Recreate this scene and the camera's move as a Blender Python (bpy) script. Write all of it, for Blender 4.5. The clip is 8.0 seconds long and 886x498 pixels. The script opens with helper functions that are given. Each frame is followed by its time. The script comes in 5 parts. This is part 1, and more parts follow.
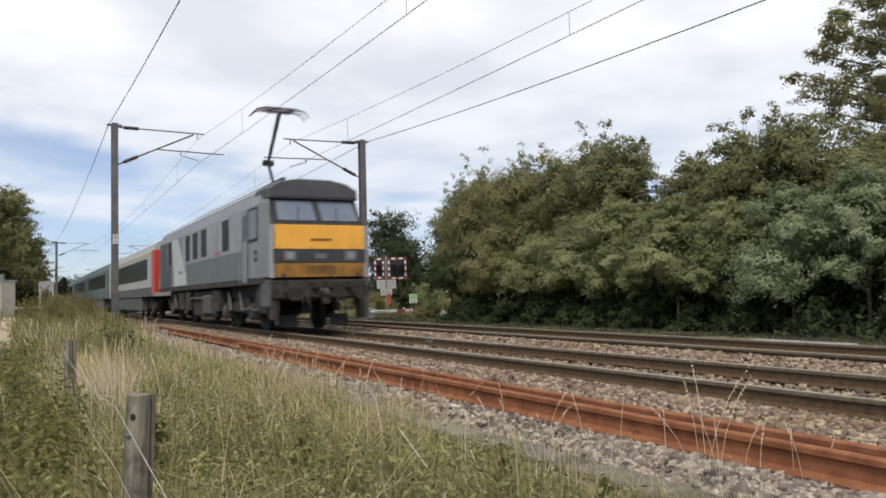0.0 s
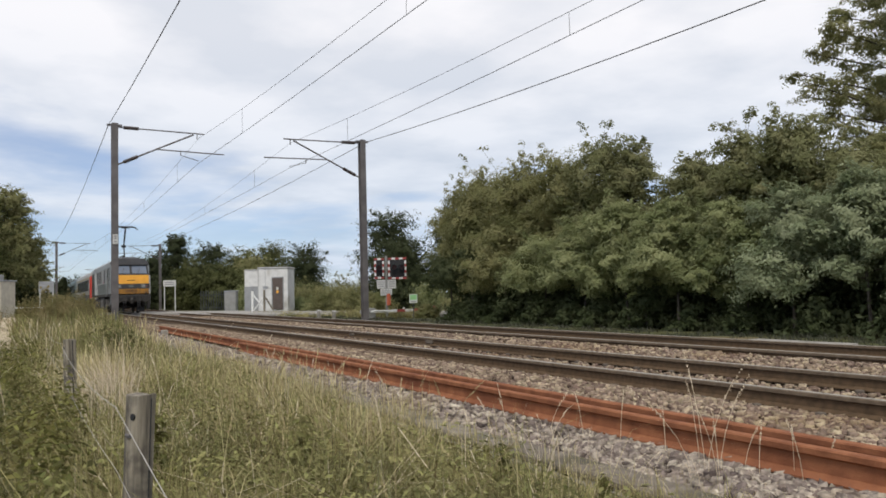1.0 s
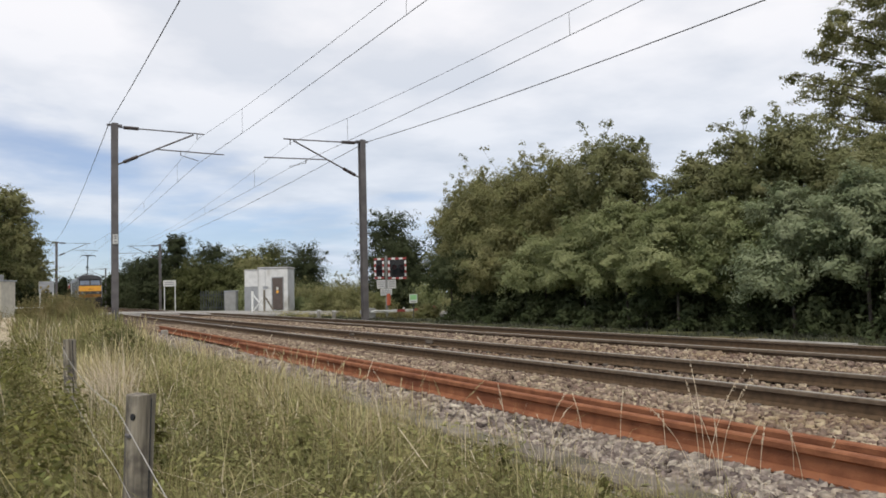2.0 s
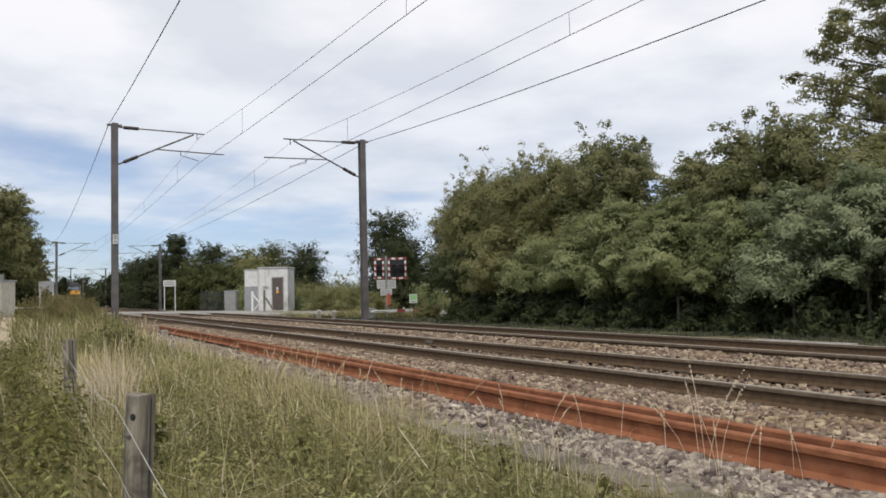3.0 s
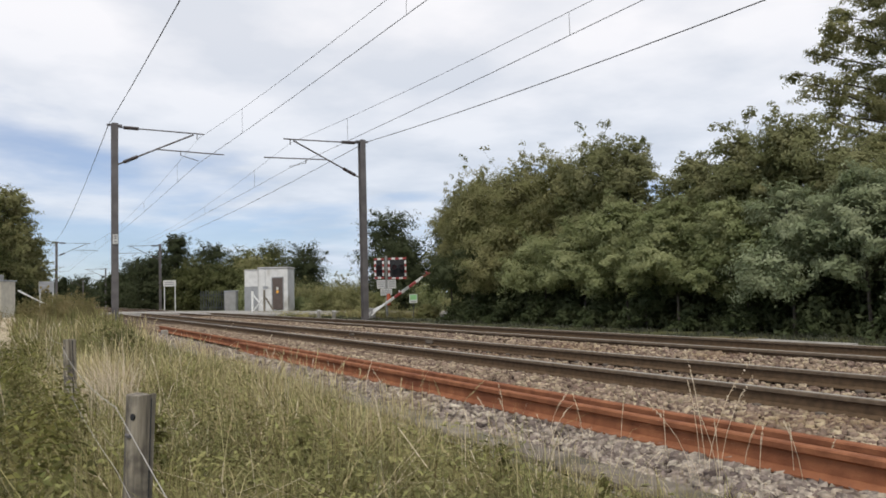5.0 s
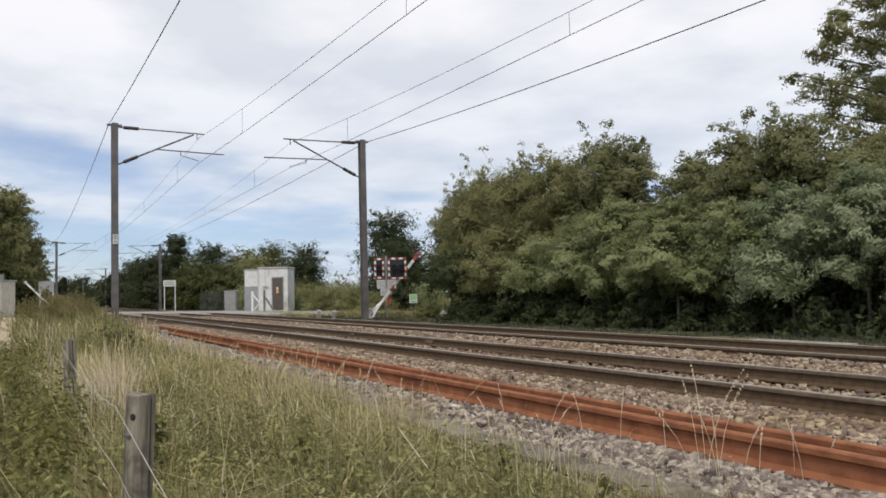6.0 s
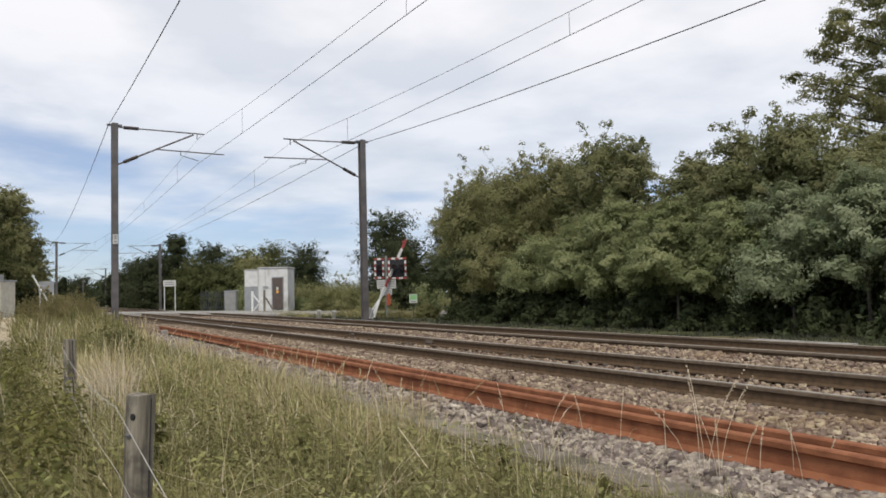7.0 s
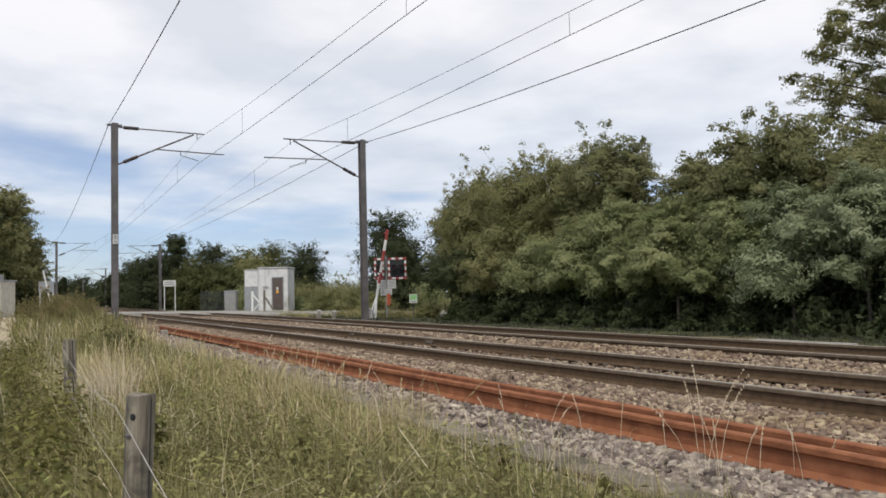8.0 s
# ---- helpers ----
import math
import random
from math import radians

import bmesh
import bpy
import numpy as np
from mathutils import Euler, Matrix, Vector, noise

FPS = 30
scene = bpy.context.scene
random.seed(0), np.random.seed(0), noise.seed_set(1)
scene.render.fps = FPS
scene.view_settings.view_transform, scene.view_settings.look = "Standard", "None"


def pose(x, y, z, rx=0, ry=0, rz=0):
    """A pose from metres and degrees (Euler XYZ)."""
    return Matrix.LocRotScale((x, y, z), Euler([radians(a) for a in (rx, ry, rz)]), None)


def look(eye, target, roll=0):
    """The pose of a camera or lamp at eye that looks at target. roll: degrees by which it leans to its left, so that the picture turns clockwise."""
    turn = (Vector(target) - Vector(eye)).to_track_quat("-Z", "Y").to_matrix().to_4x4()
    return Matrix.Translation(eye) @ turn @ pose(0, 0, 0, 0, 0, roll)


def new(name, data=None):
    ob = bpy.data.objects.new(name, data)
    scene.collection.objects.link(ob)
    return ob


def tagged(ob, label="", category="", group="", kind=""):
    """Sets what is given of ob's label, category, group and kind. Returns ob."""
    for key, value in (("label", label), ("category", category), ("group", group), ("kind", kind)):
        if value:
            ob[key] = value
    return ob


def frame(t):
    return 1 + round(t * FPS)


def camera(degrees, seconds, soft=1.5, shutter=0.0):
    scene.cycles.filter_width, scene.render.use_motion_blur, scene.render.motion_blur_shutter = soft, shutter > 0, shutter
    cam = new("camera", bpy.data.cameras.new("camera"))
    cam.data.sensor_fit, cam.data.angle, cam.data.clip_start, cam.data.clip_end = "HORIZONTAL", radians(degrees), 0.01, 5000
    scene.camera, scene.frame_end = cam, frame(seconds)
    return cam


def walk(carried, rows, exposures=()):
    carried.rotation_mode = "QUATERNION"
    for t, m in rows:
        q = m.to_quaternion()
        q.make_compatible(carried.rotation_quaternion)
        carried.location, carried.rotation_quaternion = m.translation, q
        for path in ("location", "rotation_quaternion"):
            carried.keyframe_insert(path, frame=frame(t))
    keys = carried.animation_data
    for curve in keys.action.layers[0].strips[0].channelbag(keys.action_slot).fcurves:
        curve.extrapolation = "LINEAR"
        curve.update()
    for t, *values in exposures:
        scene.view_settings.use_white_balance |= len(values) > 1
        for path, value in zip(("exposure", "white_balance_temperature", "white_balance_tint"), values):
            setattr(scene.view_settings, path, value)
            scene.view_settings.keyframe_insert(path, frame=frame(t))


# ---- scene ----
# x: across the line to the far side, y: along the line away from the camera, z: 0 at the rail heads
cam = camera(59.24, 8.0, soft=1.72, shutter=0.22)
EYE = (0.0, 0.0, 0.942)
AIM = (math.sin(0.49302) * math.cos(0.05564), math.cos(0.49302) * math.cos(0.05564), 0.942 + math.sin(0.05564))
walk(cam, [(0.0, look(EYE, AIM, -1.4714)), (8.0, look(EYE, AIM, -1.4714))], exposures=[(0.0, 0.1), (0.5, 0.0), (1.0, 0.0), (8.0, 0.0)])

NEAR, FAR = 6.74, 10.14          # centres of the two tracks
rng = np.random.default_rng(7)

# ---- light ----
SUN_EL, SUN_ROT = radians(48), radians(215)


def make_world():
    w = bpy.data.worlds.new("sky")
    scene.world = w
    w.use_nodes = True
    nt = w.node_tree
    nt.nodes.clear()
    add, wire = nt.nodes.new, nt.links.new
    out, bg = add("ShaderNodeOutputWorld"), add("ShaderNodeBackground")
    sky = add("ShaderNodeTexSky")
    sky.sky_type, sky.sun_disc, sky.sun_elevation, sky.sun_rotation = "NISHITA", False, SUN_EL, SUN_ROT
    sky.air_density, sky.dust_density, sky.ozone_density = 1.0, 0.4, 3.0
    tc, sep = add("ShaderNodeTexCoord"), add("ShaderNodeSeparateXYZ")
    wire(tc.outputs["Generated"], sep.inputs[0])
    # cloud layer: the view direction meets a flat sheet of cloud
    up = add("ShaderNodeMath"); up.operation = "MAXIMUM"; up.inputs[1].default_value = 0.0
    wire(sep.outputs["Z"], up.inputs[0])
    lift = add("ShaderNodeMath"); lift.operation = "ADD"; lift.inputs[1].default_value = 0.12
    wire(up.outputs[0], lift.inputs[0])
    dx, dy = add("ShaderNodeMath"), add("ShaderNodeMath")
    dx.operation = dy.operation = "DIVIDE"
    wire(sep.outputs["X"], dx.inputs[0]); wire(lift.outputs[0], dx.inputs[1])
    wire(sep.outputs["Y"], dy.inputs[0]); wire(lift.outputs[0], dy.inputs[1])
    com = add("ShaderNodeCombineXYZ")
    wire(dx.outputs[0], com.inputs[0]); wire(dy.outputs[0], com.inputs[1])
    com.inputs[2].default_value = 3.7
    big, small = add("ShaderNodeTexNoise"), add("ShaderNodeTexNoise")
    big.inputs["Scale"].default_value, big.inputs["Detail"].default_value, big.inputs["Roughness"].default_value = 0.55, 6, 0.55
    small.inputs["Scale"].default_value, small.inputs["Detail"].default_value, small.inputs["Roughness"].default_value = 1.6, 7, 0.52
    big.inputs["Distortion"].default_value = 0.4
    wire(com.outputs[0], big.inputs["Vector"]); wire(com.outputs[0], small.inputs["Vector"])
    cover, tone = add("ShaderNodeValToRGB"), add("ShaderNodeValToRGB")
    cover.color_ramp.elements[0].position, cover.color_ramp.elements[1].position = 0.31, 0.49
    cover.color_ramp.elements[0].color = (0.4, 0.4, 0.4, 1)
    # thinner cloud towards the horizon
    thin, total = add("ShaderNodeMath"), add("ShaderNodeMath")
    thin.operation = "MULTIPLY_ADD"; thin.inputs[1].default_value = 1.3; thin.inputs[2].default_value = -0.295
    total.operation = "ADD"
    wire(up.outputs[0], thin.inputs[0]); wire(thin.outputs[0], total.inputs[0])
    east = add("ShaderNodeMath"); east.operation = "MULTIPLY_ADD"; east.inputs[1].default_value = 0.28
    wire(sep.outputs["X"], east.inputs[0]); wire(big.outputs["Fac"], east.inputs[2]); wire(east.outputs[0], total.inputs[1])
    # finer streaks break up the edge of the cloud
    streak, ragged = add("ShaderNodeMath"), add("ShaderNodeMath")
    streak.operation, ragged.operation = "MULTIPLY_ADD", "ADD"
    streak.inputs[1].default_value, streak.inputs[2].default_value = 0.34, -0.17
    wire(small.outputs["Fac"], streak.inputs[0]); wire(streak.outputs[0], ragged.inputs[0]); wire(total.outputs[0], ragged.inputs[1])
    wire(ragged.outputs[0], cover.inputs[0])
    tone.color_ramp.elements[0].position, tone.color_ramp.elements[1].position = 0.36, 0.6
    tone.color_ramp.elements[0].color, tone.color_ramp.elements[1].color = (7.0, 7.3, 8.0, 1), (9.1, 9.05, 9.4, 1)
    wire(small.outputs["Fac"], tone.inputs[0])
    tint = add("ShaderNodeMix"); tint.data_type, tint.blend_type = "RGBA", "MULTIPLY"
    tint.inputs["Factor"].default_value = 1.0
    tint.inputs["B"].default_value = (0.80, 0.87, 1.06, 1)
    wire(sky.outputs[0], tint.inputs["A"])
    # cloud is seen through more air, greyer and bluer, low over the land
    low, haze = add("ShaderNodeMapRange"), add("ShaderNodeMix")
    low.inputs["From Min"].default_value, low.inputs["From Max"].default_value = 0.06, 0.32
    wire(up.outputs[0], low.inputs["Value"])
    haze.data_type, haze.blend_type = "RGBA", "MULTIPLY"
    air = add("ShaderNodeMix"); air.data_type = "RGBA"
    air.inputs["A"].default_value, air.inputs["B"].default_value = (0.72, 0.81, 0.9, 1), (1.0, 1.0, 1.0, 1)
    wire(low.outputs[0], air.inputs["Factor"])
    haze.inputs["Factor"].default_value = 1.0
    wire(tone.outputs[0], haze.inputs["A"]); wire(air.outputs["Result"], haze.inputs["B"])
    mix = add("ShaderNodeMix"); mix.data_type = "RGBA"
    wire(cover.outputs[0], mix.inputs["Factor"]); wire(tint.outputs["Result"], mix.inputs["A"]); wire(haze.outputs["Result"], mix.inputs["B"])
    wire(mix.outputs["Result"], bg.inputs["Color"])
    bg.inputs["Strength"].default_value = 0.105
    wire(bg.outputs[0], out.inputs[0])


make_world()
sun = new("sun", bpy.data.lights.new("sun", "SUN"))
sun.data.energy, sun.data.angle, sun.data.color = 2.0, radians(12), (1.0, 0.94, 0.84)
sun.matrix_world = look((math.sin(SUN_ROT) * math.cos(SUN_EL) * 50, math.cos(SUN_ROT) * math.cos(SUN_EL) * 50, math.sin(SUN_EL) * 50), (0, 0, 0))


# ---- materials ----
def mat(name, a, b=None, rough=0.8, metal=0.0, scale=4.0, bump=0.0, bump_scale=30.0, island=0.0, rand=0.0, translucent=0.0, stain=None, stain_at=(0.55, 0.7), stain_scale=0.6, spec=0.5, stretch=None):
    """Two-tone grain a to b, optional stains on a larger scale, relief, and variation piece by piece."""
    m = bpy.data.materials.new(name)
    m.use_nodes = True
    nt = m.node_tree
    add, wire = nt.nodes.new, nt.links.new
    bs = nt.nodes["Principled BSDF"]
    bs.inputs["Roughness"].default_value, bs.inputs["Metallic"].default_value = rough, metal
    bs.inputs["Specular IOR Level"].default_value = spec
    b = b or tuple(c * 0.75 for c in a)
    tc = add("ShaderNodeTexCoord")
    no = add("ShaderNodeTexNoise")
    no.inputs["Scale"].default_value, no.inputs["Detail"].default_value = scale, 6
    where = tc.outputs["Object"]
    if stretch:
        mp = add("ShaderNodeMapping")
        mp.inputs["Scale"].default_value = stretch
        wire(where, mp.inputs["Vector"])
        where = mp.outputs[0]
    wire(where, no.inputs["Vector"])
    ra = add("ShaderNodeValToRGB")
    ra.color_ramp.elements[0].position, ra.color_ramp.elements[1].position = 0.35, 0.65
    ra.color_ramp.elements[0].color, ra.color_ramp.elements[1].color = (*b, 1), (*a, 1)
    wire(no.outputs["Fac"], ra.inputs[0])
    col = ra.outputs[0]
    if stain:
        n2, r2, mx = add("ShaderNodeTexNoise"), add("ShaderNodeValToRGB"), add("ShaderNodeMix")
        n2.inputs["Scale"].default_value, n2.inputs["Detail"].default_value = stain_scale, 5
        wire(tc.outputs["Object"], n2.inputs["Vector"])
        r2.color_ramp.elements[0].position, r2.color_ramp.elements[1].position = stain_at
        wire(n2.outputs["Fac"], r2.inputs[0])
        mx.data_type = "RGBA"
        wire(r2.outputs[0], mx.inputs["Factor"]); wire(col, mx.inputs["A"])
        mx.inputs["B"].default_value = (*stain, 1)
        col = mx.outputs["Result"]
    for amount, node, socket in ((island, "ShaderNodeNewGeometry", "Random Per Island"), (rand, "ShaderNodeObjectInfo", "Random")):
        if amount:
            src, mr, hs = add(node), add("ShaderNodeMapRange"), add("ShaderNodeHueSaturation")
            mr.inputs["To Min"].default_value, mr.inputs["To Max"].default_value = 1 - amount, 1 + amount
            wire(src.outputs[socket], mr.inputs["Value"])
            wire(mr.outputs[0], hs.inputs["Value"]); wire(col, hs.inputs["Color"])
            hue = add("ShaderNodeMapRange")
            hue.inputs["To Min"].default_value, hue.inputs["To Max"].default_value = 0.5 - amount * 0.05, 0.5 + amount * 0.05
            wire(src.outputs[socket], hue.inputs["Value"]); wire(hue.outputs[0], hs.inputs["Hue"])
            col = hs.outputs[0]
    wire(col, bs.inputs["Base Color"])
    if bump:
        nb, bu = add("ShaderNodeTexNoise"), add("ShaderNodeBump")
        nb.inputs["Scale"].default_value, nb.inputs["Detail"].default_value = bump_scale, 5
        wire(where, nb.inputs["Vector"])
        bu.inputs["Strength"].default_value, bu.inputs["Distance"].default_value = bump, 0.02
        wire(nb.outputs["Fac"], bu.inputs["Height"]); wire(bu.outputs[0], bs.inputs["Normal"])
    if translucent:
        tr, ms = add("ShaderNodeBsdfTranslucent"), add("ShaderNodeMixShader")
        wire(col, tr.inputs["Color"])
        ms.inputs[0].default_value = translucent
        wire(bs.outputs[0], ms.inputs[1]); wire(tr.outputs[0], ms.inputs[2])
        wire(ms.outputs[0], nt.nodes["Material Output"].inputs["Surface"])
    return m


M_SOIL = mat("soil_and_turf", (0.10, 0.10, 0.045), (0.05, 0.055, 0.022), 0.95, scale=1.5, bump=0.6, stain=(0.16, 0.13, 0.07), stain_scale=0.25, spec=0.12)
M_BALLAST = mat("ballast_bed", (0.17, 0.12, 0.085), (0.04, 0.03, 0.023), 0.95, scale=16, bump=1.0, bump_scale=22, stain=(0.20, 0.13, 0.09), stain_scale=0.4, spec=0.12)
M_STONE = mat("ballast_stone", (0.40, 0.338, 0.285), (0.13, 0.107, 0.092), 0.9, scale=9, bump=0.3, bump_scale=60, island=0.58, stain=(0.24, 0.16, 0.11), stain_scale=0.35, spec=0.12)
M_RAIL = mat("rail_side", (0.125, 0.083, 0.05), (0.08, 0.054, 0.033), 0.8, 0.0, scale=14, bump=0.2, spec=0.12)
M_RAILHEAD = mat("worn_rail_head_side", (0.17, 0.128, 0.09), (0.115, 0.085, 0.06), 0.8, 0.0, scale=12, spec=0.2)
M_RAILTOP = mat("polished_rail_head", (0.40, 0.36, 0.30), (0.27, 0.24, 0.2), 0.45, 0.5, scale=9)
M_RUST = mat("orange_rust", (0.31, 0.13, 0.066), (0.205, 0.082, 0.043), 0.9, 0.0, scale=7, bump=0.35, bump_scale=50, stain=(0.15, 0.055, 0.032), stain_scale=1.3, stain_at=(0.5, 0.75), spec=0.12)
M_CONC = mat("weathered_concrete", (0.34, 0.32, 0.29), (0.24, 0.225, 0.2), 0.9, scale=6, bump=0.3, stain=(0.15, 0.14, 0.11), stain_scale=1.0, spec=0.12)
M_STEEL = mat("dull_galvanised_steel", (0.15, 0.138, 0.138), (0.1, 0.092, 0.093), 0.6, 0.3, scale=2.5, bump=0.1)
M_WIRE = mat("dark_copper_wire", (0.11, 0.105, 0.105), rough=0.5, metal=0.5)
M_INSUL = mat("brown_porcelain", (0.05, 0.035, 0.03), rough=0.25)
M_WHITE = mat("white_paint", (0.74, 0.74, 0.72), (0.62, 0.62, 0.6), 0.6, scale=3, stain=(0.45, 0.44, 0.4))
M_RED = mat("red_paint", (0.36, 0.055, 0.048), (0.27, 0.045, 0.04), 0.5)
M_BLACK = mat("matt_black", (0.02, 0.02, 0.022), rough=0.7)
M_WOOD = mat("grey_weathered_wood", (0.30, 0.265, 0.205), (0.105, 0.09, 0.068), 0.95, scale=42, bump=0.8, bump_scale=70, stain=(0.055, 0.047, 0.04), stain_scale=9, stain_at=(0.52, 0.68), stretch=(1, 1, 0.08))
M_GRASS = mat("green_grass", (0.27, 0.25, 0.1), (0.13, 0.14, 0.055), 0.8, scale=1.1, island=0.4, stain=(0.26, 0.2, 0.1), stain_scale=0.9, stain_at=(0.52, 0.66), translucent=0.35, spec=0.2)
M_STRAW = mat("dry_grass", (0.62, 0.52, 0.3), (0.38, 0.315, 0.165), 0.85, scale=1.5, island=0.35, translucent=0.3)
M_WEED = mat("weed_leaf", (0.19, 0.175, 0.058), (0.085, 0.09, 0.03), 0.85, scale=1.2, spec=0.15, island=0.4, translucent=0.3)
M_BARK = mat("bark", (0.09, 0.075, 0.06), (0.05, 0.042, 0.035), 0.95, scale=12, bump=0.6)


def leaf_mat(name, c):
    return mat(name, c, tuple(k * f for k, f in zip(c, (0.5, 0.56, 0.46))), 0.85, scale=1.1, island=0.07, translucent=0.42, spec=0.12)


M_LEAF_OLIVE = leaf_mat("olive_leaf", (0.315, 0.298, 0.147))
M_LEAF_DEEP = leaf_mat("deep_olive_leaf", (0.29, 0.285, 0.148))
M_LEAF_GREEN = leaf_mat("green_leaf", (0.352, 0.368, 0.188))
M_LEAF_GREY = leaf_mat("grey_green_leaf", (0.385, 0.416, 0.264))
# leaf colour with the shade inside and under the hedge mixed in
M_LEAF_SHADE = leaf_mat("dark_leaf", (0.12, 0.138, 0.072))
M_ROAD = mat("pale_road", (0.33, 0.315, 0.29), (0.25, 0.24, 0.22), 0.9, scale=5, bump=0.2, spec=0.12)
M_GREY = mat("locomotive_grey", (0.205, 0.214, 0.214), (0.168, 0.177, 0.178), 0.4, scale=1.2, stain=(0.17, 0.17, 0.17), stain_scale=0.5)
# the sky's sheen on the roof slopes is put into this paler grey
M_ROOFSHEEN = mat("roof_grey_with_sky_sheen", (0.36, 0.365, 0.37), (0.28, 0.285, 0.29), 0.5, scale=1.5, stain=(0.2, 0.2, 0.2), stain_scale=0.7)
M_UPPER = mat("pale_bodyside_grey", (0.32, 0.325, 0.325), (0.26, 0.266, 0.27), 0.42, scale=1.0, stain=(0.24, 0.24, 0.235), stain_scale=0.6)
M_LGREY = mat("light_grey_paint", (0.55, 0.55, 0.53), (0.47, 0.47, 0.45), 0.4, scale=1.2)
M_DGREY = mat("dark_roof_grey", (0.075, 0.075, 0.08), (0.05, 0.05, 0.055), 0.6, scale=2)
M_CABBAND = mat("cab_band_black", (0.04, 0.042, 0.045), (0.028, 0.03, 0.032), 0.5, scale=3)
M_UNDER = mat("brake_dust_black", (0.046, 0.042, 0.038), (0.013, 0.012, 0.011), 0.85, scale=4, bump=0.3)
M_YELLOW = mat("warning_yellow", (0.86, 0.42, 0.055), (0.76, 0.36, 0.045), 0.4, scale=2, stain=(0.6, 0.27, 0.03))
M_ORANGE = mat("dirty_yellow", (0.36, 0.165, 0.016), (0.17, 0.082, 0.014), 0.55, scale=3)
M_GRIMEYELLOW = mat("grimed_yellow", (0.2, 0.09, 0.015), (0.1, 0.05, 0.012), 0.6, scale=4)
M_GLASS = mat("dark_cab_glass", (0.13, 0.16, 0.21), (0.09, 0.11, 0.15), 0.12, scale=0.6, spec=0.8)
M_SIDEGLASS = mat("hazy_side_glass", (0.16, 0.168, 0.17), (0.12, 0.127, 0.13), 0.3, scale=0.8, spec=0.35)
M_DARKGLASS = mat("tinted_window", (0.02, 0.022, 0.024), rough=0.25, spec=0.2)
M_COACH = mat("off_white_coach_paint", (0.43, 0.43, 0.41), (0.37, 0.37, 0.355), 0.4, scale=1)
M_TEAL = mat("grey_teal_coach_paint", (0.125, 0.175, 0.168), (0.1, 0.14, 0.135), 0.45, scale=1)
M_CREAM = mat("cream_cantrail", (0.50, 0.43, 0.28), rough=0.5)
M_REDDOOR = mat("red_door_paint", (0.62, 0.055, 0.035), (0.55, 0.05, 0.03), 0.45)
M_GREY2 = mat("dark_bodyside_grey", (0.132, 0.148, 0.14), (0.107, 0.12, 0.114), 0.45, scale=1.5, stain=(0.11, 0.11, 0.11), stain_scale=0.8)
M_DGREEN = mat("dark_green_grey", (0.052, 0.06, 0.055), (0.036, 0.042, 0.039), 0.5, scale=1.5)
M_SKIRT = mat("grimy_skirt_grey", (0.11, 0.112, 0.11), (0.06, 0.06, 0.058), 0.7, scale=3)
M_AXLE = mat("worn_axlebox_grey", (0.095, 0.09, 0.083), (0.07, 0.066, 0.06), 0.7, scale=5)
M_PINK = mat("pink_emblem_paint", (0.42, 0.12, 0.2), (0.34, 0.1, 0.17), 0.5)
M_TAIL = mat("dark_red_lens", (0.12, 0.03, 0.03), rough=0.3)
M_PILLAR = mat("pale_cab_corner", (0.34, 0.35, 0.35), (0.28, 0.29, 0.29), 0.45, scale=2)
M_LENS = mat("lamp_lens", (0.3, 0.3, 0.3), (0.2, 0.2, 0.2), 0.15)
M_STONE_TAN = mat("rust_stained_ballast", (0.375, 0.287, 0.214), (0.135, 0.1, 0.073), 0.9, scale=9, bump=0.3, bump_scale=60, island=0.5, stain=(0.23, 0.16, 0.105), stain_scale=0.4, spec=0.12)
M_LOOSE = mat("loose_ballast_stone", (0.40, 0.338, 0.285), (0.15, 0.124, 0.105), 0.9, scale=22, bump=0.4, bump_scale=90, rand=0.5, spec=0.12)
M_OLIVEGRASS = mat("yellowing_grass", (0.43, 0.37, 0.18), (0.2, 0.185, 0.078), 0.8, scale=1.3, island=0.4, stain=(0.2, 0.205, 0.1), stain_scale=1.1, stain_at=(0.5, 0.66), translucent=0.35, spec=0.2)
M_HERB = mat("yellow_green_herb", (0.34, 0.315, 0.135), (0.17, 0.17, 0.068), 0.85, scale=1.4, island=0.35, translucent=0.35, spec=0.15)
M_LEAF_SCRUB = leaf_mat("brown_scrub_leaf", (0.34, 0.275, 0.145))
M_BRAMBLE = mat("dull_bramble_leaf", (0.2, 0.185, 0.075), (0.1, 0.1, 0.04), 0.85, scale=1.2, spec=0.15, island=0.35, translucent=0.3)
M_GALV = mat("galvanised_wire", (0.5, 0.465, 0.41), rough=0.5, metal=0.3)
M_GALVBOX = mat("grey_cabinet_paint", (0.28, 0.28, 0.27), (0.22, 0.22, 0.21), 0.6, scale=3)
M_GREYBOARD = mat("mid_grey_paint_and_wall_shade", (0.30, 0.31, 0.32), (0.24, 0.25, 0.26), 0.7, scale=3)
M_GREYROOF = mat("pale_roof_felt", (0.45, 0.45, 0.44), (0.36, 0.36, 0.35), 0.8, scale=3)
M_PLATE = mat("dirty_white_plate", (0.58, 0.58, 0.56), (0.46, 0.46, 0.44), 0.6, scale=5)
M_TEXT = mat("dark_lettering", (0.28, 0.28, 0.29), rough=0.6)
M_WHITEWALL = mat("white_render", (0.66, 0.66, 0.65), (0.56, 0.56, 0.55), 0.85, scale=3, bump=0.1, stain=(0.4, 0.39, 0.36), stain_scale=0.8)
M_CREAMWALL = mat("cream_blockwork", (0.58, 0.54, 0.44), (0.48, 0.44, 0.36), 0.9, scale=3, bump=0.2)
M_DOORBROWN = mat("brown_door_paint", (0.10, 0.075, 0.065), (0.08, 0.06, 0.05), 0.6)
